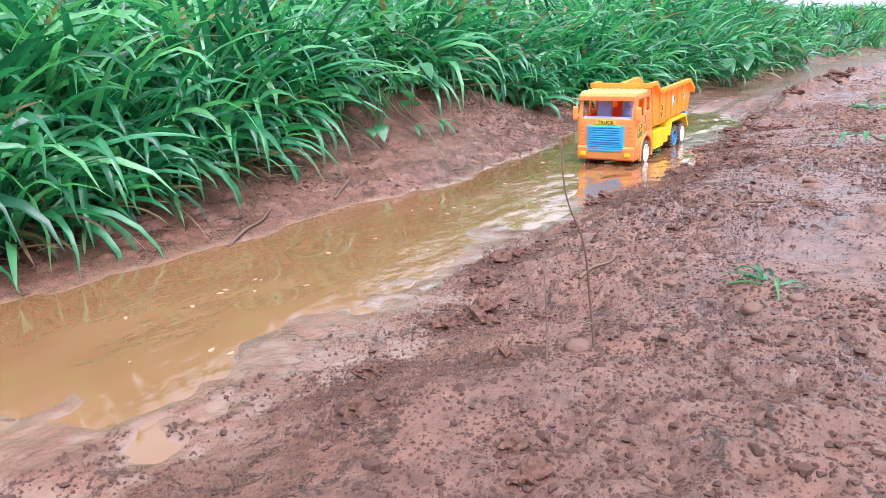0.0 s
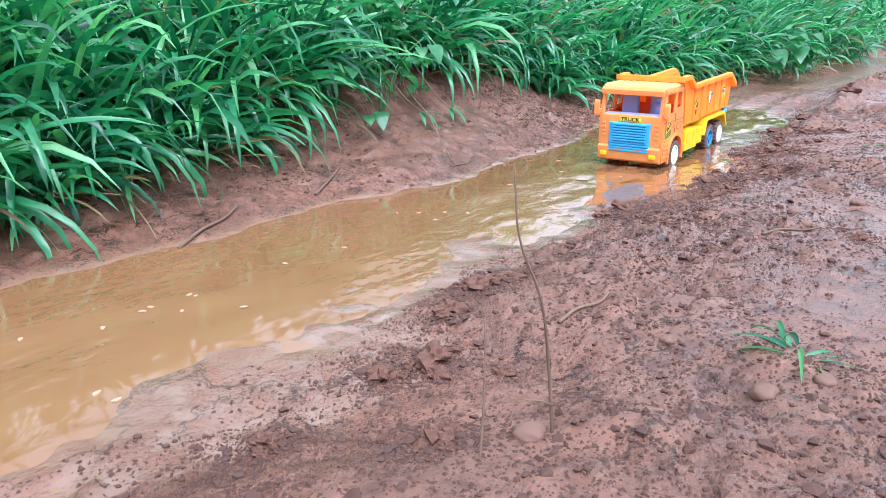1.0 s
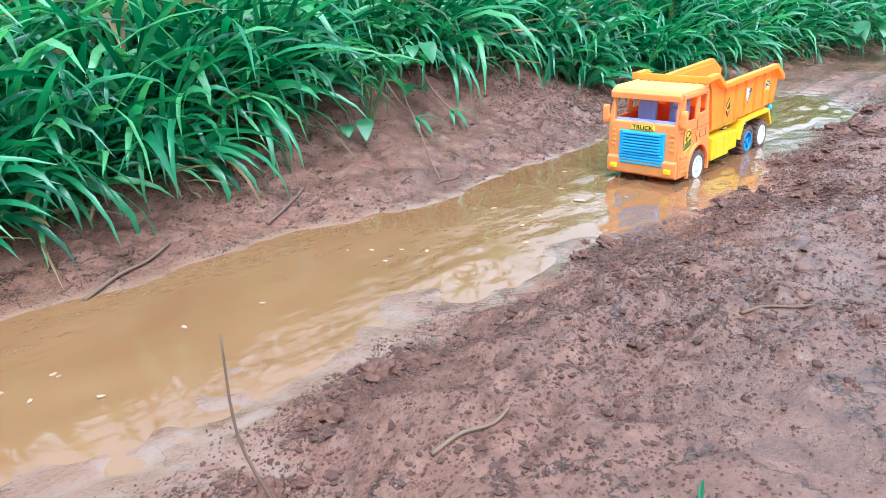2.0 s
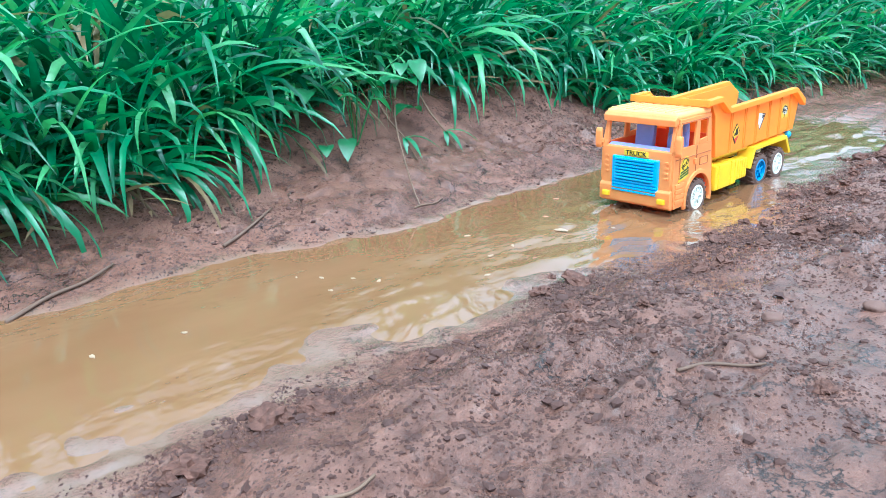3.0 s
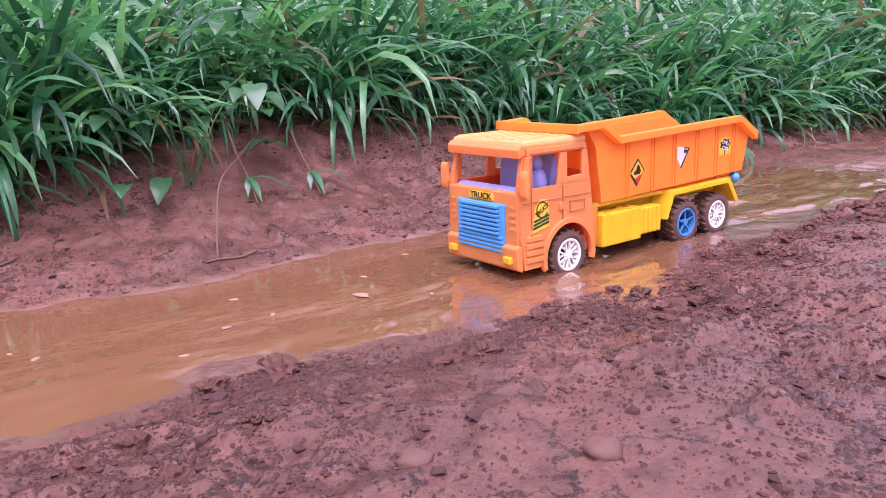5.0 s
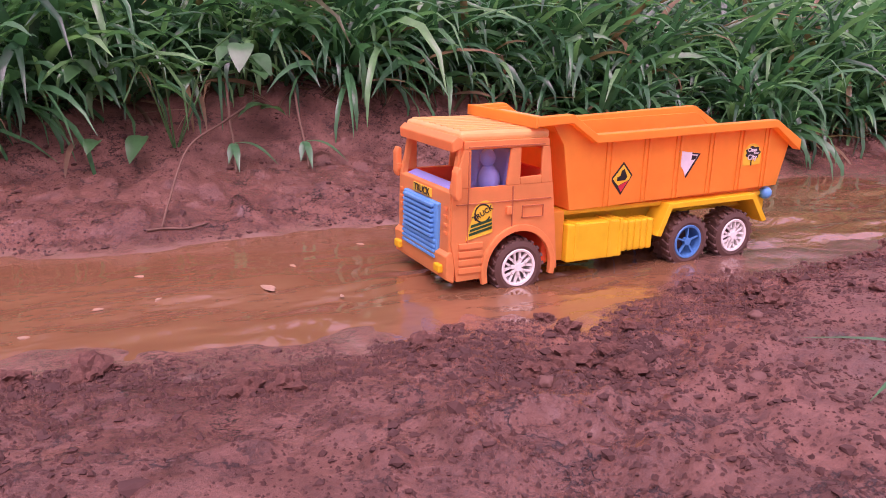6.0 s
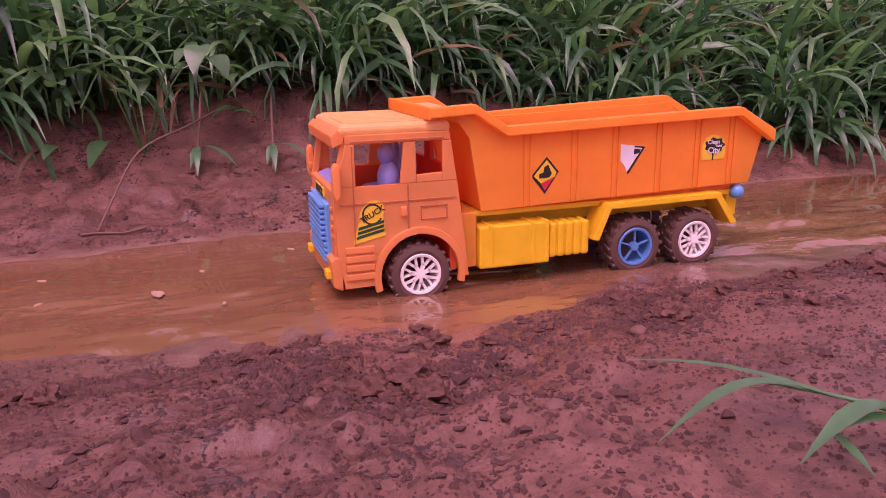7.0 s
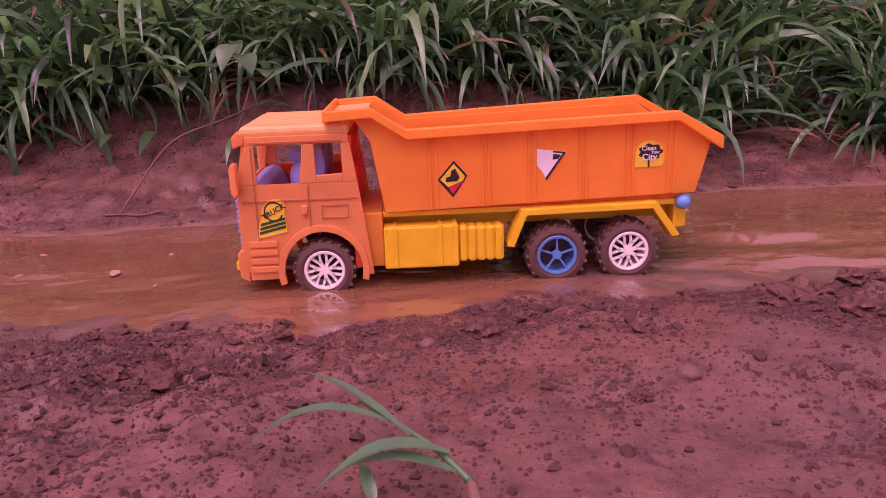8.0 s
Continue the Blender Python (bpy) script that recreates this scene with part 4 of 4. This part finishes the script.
weed("broad_leaved_weed", -0.17, 0.52, "broad-leaved creeping weed with partly yellow leaves among the grass", 3, 0.042, 0.12)
weed("broad_leaved_weed", -0.06, 0.60, "broad-leaved weed with withered yellow leaf tips", 5, 0.040, 0.08)
weed("broad_leaved_weed", 1.85, 0.22, "tall broad-leaved weed with large yellowing leaves beside the track", 8, 0.075, 0.13)


# ---- twigs, stems and sticks ----
def stick(name, label, points, r0, r1, material=TWIG, branches=()):
    path = bent(points, 5)
    bm = bmesh.new()
    tube(bm, path, [r0 + (r1 - r0) * i / (len(path) - 1) for i in range(len(path))])
    ob = smooth(part(name, bm, material))
    tagged(ob, label, name.replace("_", " "))
    for b in branches:
        bp = bent(b, 5)
        bm = bmesh.new()
        tube(bm, bp, [r1 * 1.3 + (r1 * 0.5 - r1 * 1.3) * i / (len(bp) - 1) for i in range(len(bp))])
        smooth(part("branch", bm, material, ob))
    return ob


tx, ty = -0.965, -0.285
tz = float(ground_z(tx, ty))
stick("upright_twig", "thin dead twig standing upright in the mud", [(tx, ty, tz - 0.01), (tx + 0.002, ty + 0.006, tz + 0.04), (tx - 0.004, ty + 0.010, tz + 0.09), (tx - 0.012, ty + 0.022, tz + 0.13), (tx - 0.010, ty + 0.028, tz + 0.175)], 0.0013, 0.0005,
      branches=([(tx, ty + 0.001, tz + 0.02), (tx - 0.012, ty + 0.012, tz + 0.024), (tx - 0.030, ty + 0.022, tz + 0.006)],))
sx, sy = -1.030, -0.270
sz = float(ground_z(sx, sy))
stick("leaning_twig", "short thin forked twig leaning out of the mud", [(sx, sy, sz - 0.006), (sx + 0.014, sy + 0.006, sz + 0.03), (sx + 0.03, sy + 0.016, sz + 0.075)], 0.0011, 0.0004,
      branches=([(sx + 0.010, sy + 0.004, sz + 0.022), (sx + 0.034, sy + 0.004, sz + 0.040)],))


def lying(x0, y0, x1, y1, lift=0.002, arch=0.0, n=4):
    out = []
    for i in range(n):
        t = i / (n - 1)
        x, y = x0 + (x1 - x0) * t + 0.003 * math.sin(5 * t + x0 * 40), y0 + (y1 - y0) * t + 0.003 * math.sin(7 * t)
        out.append((x, y, float(ground_z(x, y)) + lift + arch * math.sin(math.pi * t)))
    return out


stick("fallen_stick", "short dry stick lying on the mud", lying(-0.80, -0.205, -0.735, -0.225), 0.0020, 0.0011, DRY)
stick("fallen_stick", "thin dark stick lying below the grass bank", lying(-0.80, 0.325, -0.66, 0.375, 0.003), 0.0026, 0.0016)
stick("fallen_stick", "thin dark stick lying below the grass bank", lying(-0.52, 0.36, -0.42, 0.40, 0.003), 0.0026, 0.0014)
stick("fallen_stick", "thin twig lying on the open mud", lying(-0.51, -0.30, -0.46, -0.345, 0.002), 0.0016, 0.001)
stick("arching_dry_stem", "pale dry grass stem arching down the bank", [(-0.05, 0.55, float(ground_z(-0.05, 0.55)) + 0.03), (-0.11, 0.48, float(ground_z(-0.11, 0.48)) + 0.045), (-0.17, 0.40, float(ground_z(-0.17, 0.40)) + 0.045), (-0.205, 0.335, float(ground_z(-0.205, 0.335)) + 0.015), (-0.218, 0.305, float(ground_z(-0.218, 0.305)) + 0.002)], 0.0017, 0.0012, DRY)
stick("fallen_stick", "dry grass stem lying flat on the bank", lying(-0.235, 0.298, -0.17, 0.305), 0.0016, 0.001, DRY)
for k, x in enumerate((-0.10, 0.0)):
    y, gz = 0.47, float(ground_z(x, 0.47))
    ob = stick("hanging_stem", "withered grass stem hanging down the mud bank", [(x + 0.015, 0.58, float(ground_z(x, 0.58)) + 0.05), (x + 0.006, 0.52, float(ground_z(x, 0.52)) + 0.03), (x, y, gz + 0.022), (x - 0.006, 0.43, float(ground_z(x, 0.43)) + 0.006)], 0.0022, 0.0014, DRY)
    for dx, dy, dz in ((0.05, -0.045, -0.012), (-0.004, -0.05, -0.018), (-0.012, -0.02, -0.012)):
        bm = bmesh.new()
        leaf_plate(bm, (x, y, gz + 0.022), (x + dx, y + dy, gz + 0.008 + dz), 0.010, 0.3)
        smooth(part("leaf", bm, FRESH, ob))


# dead blades matted along the foot of the grass
q = np.random.default_rng(31)
n = 900
lx = q.uniform(-1.7, 2.6, n)
ly = grass_edge(lx) + q.normal(0.015, 0.035, n)
lv, lf = blades(q, np.stack((lx, ly, ground_z(lx, ly) + q.uniform(0.001, 0.012, n)), 1), q.uniform(0.04, 0.16, n), q.uniform(0.003, 0.009, n), q.normal(-1.57, 1.2, n), q.uniform(-0.25, 0.5, n), q.uniform(0.2, 1.0, n))
tagged(new("dead_grass_litter", grass_mesh("dead_grass_litter", lv, lf, LITTER)), "brown dead grass blades matted along the bank", "dead grass", kind="stuff")


# ---- clods, pebbles and crumbs ----
def lump(seed, sub, squash, amount):
    bm = bmesh.new()
    bmesh.ops.create_icosphere(bm, subdivisions=sub, radius=1.0)
    for v in bm.verts:
        p = v.co.copy()
        v.co *= 1 + amount * noise.fractal(p * 1.3 + Vector((seed * 7.1, 0, 0)), 0.8, 2.1, 4) + 0.45 * amount * noise.noise(p * 4.5 + Vector((0, seed, 0))) + 0.16 * amount * noise.noise(p * 9 + Vector((seed, 0, 0)))
        v.co.z *= squash
    me = bpy.data.meshes.new("mud_clod")
    bm.to_mesh(me)
    bm.free()
    return me


clods = [lump(k, 3, 0.60, 0.62) for k in range(6)]
for me in clods:
    me.materials.append(CRUMB)
r = random.Random(21)
spots = [(-0.93, -0.115, 0.012), (-0.89, -0.135, 0.015), (-0.80, -0.09, 0.016), (-0.72, -0.07, 0.017), (-0.69, -0.09, 0.012), (-1.06, -0.12, 0.012), (-1.14, -0.17, 0.012), (-1.02, -0.23, 0.012),
         (-0.36, -0.05, 0.012), (-0.31, -0.06, 0.014), (-0.075, -0.115, 0.014), (0.005, -0.19, 0.015), (-0.02, -0.205, 0.013), (0.03, -0.20, 0.011), (-0.045, -0.215, 0.010), (0.0, -0.25, 0.011), (0.22, -0.09, 0.010),
         (0.20, -0.19, 0.012), (0.42, -0.17, 0.013), (0.45, -0.155, 0.010), (0.46, -0.19, 0.014), (0.58, -0.065, 0.015)]
# a loose heap of crumbs round each clod
for cx, cy, s in spots[:22]:
    for k in range(4):
        spots.append((cx + r.gauss(0, 1.2 * s), cy + r.gauss(0, 1.0 * s), s * r.uniform(0.25, 0.5)))
for k in range(46):
    x = r.uniform(-0.5, 2.4) if k < 30 else r.uniform(-1.2, 0.6)
    y = float(bend(x)) + (r.gauss(-0.15, 0.035) if k < 30 else r.uniform(-0.45, -0.1))
    spots.append((x, y, r.uniform(0.006, 0.015) * (1.9 if x > 0.75 else 0.8)))
for k, (x, y, s) in enumerate(spots):
    ob = new("mud_clod", clods[k % 6])
    ob.matrix_basis = Matrix.Translation((x, y, float(ground_z(x, y)) + 0.12 * s)) @ Matrix.Rotation(r.uniform(0, 6.3), 4, "Z") @ Matrix.Diagonal((0.85 * s * r.uniform(0.9, 1.5), s * r.uniform(0.8, 1.1), s, 1))
    tagged(ob, "crumbly dark clod of wet red mud lying by the rut", "mud clod", "clods along the rut")
stones = [lump(30 + k, 3, 0.6, 0.22) for k in range(3)]
for me in stones:
    me.name = "pebble"
    me.materials.append(STONE)
    me.polygons.foreach_set("use_smooth", [True] * len(me.polygons))
for k, (x, y, s) in enumerate(((-0.98, -0.275, 0.011), (-0.87, -0.39, 0.010), (-0.84, -0.42, 0.008), (-0.80, -0.30, 0.007), (0.05, -0.31, 0.006), (-0.06, -0.25, 0.006), (0.16, -0.21, 0.006), (0.30, -0.30, 0.007), (-0.35, -0.30, 0.009), (-0.45, -0.33, 0.008), (0.45, -0.28, 0.007), (-0.28, -0.36, 0.010))):
    ob = new("pebble", stones[k % 3])
    ob.matrix_basis = Matrix.Translation((x, y, float(ground_z(x, y)) + 0.08 * s)) @ Matrix.Rotation(k * 1.3, 4, "Z") @ Matrix.Scale(s, 4)
    tagged(ob, "dull brown pebble half sunk in the mud", "pebble", "pebbles in the mud")

# loose crumbs, joined
def scatter_lumps(name, label, unit, tris, n, least, mean, most, seed, margin):
    """Small uneven lumps strewn over the mud, thick in the rough patches and by the clods."""
    g = np.random.default_rng(seed)
    x = np.where(g.random(n) < 0.8, g.uniform(-1.35, 0.85, n), g.uniform(0.6, 2.4, n))
    y = np.where(g.random(n) < 0.68, g.uniform(-0.64, 0.0, n), g.uniform(0.27, 0.56, n)) + bend(x)
    home = g.integers(0, len(spots), n)
    by_clod = g.random(n) < 0.12
    cxy = np.array([p[:2] for p in spots])[home] + g.normal(0, 0.022, (n, 2))
    x, y = np.where(by_clod, cxy[:, 0], x), np.where(by_clod, cxy[:, 1], y)
    keep = by_clod | (relief(x, y, 0.22, 21, 2) + 0.6 * relief(x, y, 0.05, 23, 2) + g.normal(0, 0.35, n) > margin)
    x, y = x[keep], y[keep]
    z = ground_z(x, y)
    ok = z > WATER_Z + 0.0015
    x, y, z = x[ok], y[ok], z[ok]
    s = np.minimum(least + g.exponential(mean, len(x)), most)
    jit = 1 + 0.30 * g.normal(0, 1, (len(x), len(unit), 1)).clip(-1.5, 1.5)
    v = unit[None] * jit * s[:, None, None] * g.uniform(0.75, 1.3, (len(x), 1, 3)) * np.array((1.1, 1.1, 0.75)) + np.stack((x, y, z + 0.10 * s), 1)[:, None]
    f = (tris[None] + (np.arange(len(x)) * len(unit))[:, None, None]).reshape(-1, 3).astype(np.int32)
    me = bpy.data.meshes.new(name)
    me.vertices.add(v.size // 3)
    me.vertices.foreach_set("co", v.astype(np.float32).ravel())
    me.loops.add(f.size)
    me.loops.foreach_set("vertex_index", f.ravel())
    me.polygons.add(len(f))
    me.polygons.foreach_set("loop_start", np.arange(0, f.size, 3, dtype=np.int32))
    me.polygons.foreach_set("use_smooth", np.zeros(len(f), dtype=bool))
    me.update(calc_edges=True)
    me.materials.append(GRIT)
    tagged(new(name, me), label, "mud crumbs", kind="stuff")


bm = bmesh.new()
bmesh.ops.create_icosphere(bm, subdivisions=1, radius=1.0)
bm.verts.ensure_lookup_table()
ball = np.array([v.co[:] for v in bm.verts])
ball_faces = np.array([[v.index for v in f.verts] for f in bm.faces])
bm.free()
cap = np.array(((1, 0, -0.3), (-1, 0, -0.3), (0, 1, -0.3), (0, -1, -0.3), (0, 0, 1)), float)
cap_faces = np.array(((0, 2, 4), (2, 1, 4), (1, 3, 4), (3, 0, 4)))  # grains half sunk in the mud
scatter_lumps("mud_crumbs", "small loose crumbs of red mud scattered over the ground", ball, ball_faces, 40000, 0.0008, 0.0007, 0.0050, 51, -0.05)
scatter_lumps("mud_grains", "fine dark grains of mud strewn over the wet ground", cap, cap_faces, 190000, 0.0005, 0.00045, 0.0020, 52, -0.35)

# floating bits of leaf and foam, coloured pale for glints on the puddle
bits = np.random.default_rng(9)
for k in range(26):
    x, y = bits.uniform(-1.15, 0.0), bits.uniform(0.03, 0.22)
    s = bits.uniform(0.002, 0.005) if k else 0.010
    bm = bmesh.new()
    outline = [(s * (1 + 0.3 * math.sin(3 * a + k)) * math.cos(a), 0.55 * s * math.sin(a)) for a in np.linspace(0, 2 * math.pi, 12, endpoint=False)]
    lo = [bm.verts.new((px, py, 0.0)) for px, py in outline]
    hi = [bm.verts.new((px * 0.9, py * 0.9, 0.0009)) for px, py in outline]
    bm.faces.new(hi)
    for i in range(12):
        bm.faces.new((lo[i], lo[(i + 1) % 12], hi[(i + 1) % 12], hi[i]))
    ob = part("floating_leaf_bit", bm, FOAM_GLINT)
    ob.matrix_basis = pose(x, y, WATER_Z + 0.0004, 0, 0, bits.uniform(0, 180))
    tagged(ob, "tiny bit of leaf and foam on the puddle, paled as a water glint", "leaf bit", "bits floating on the puddle")
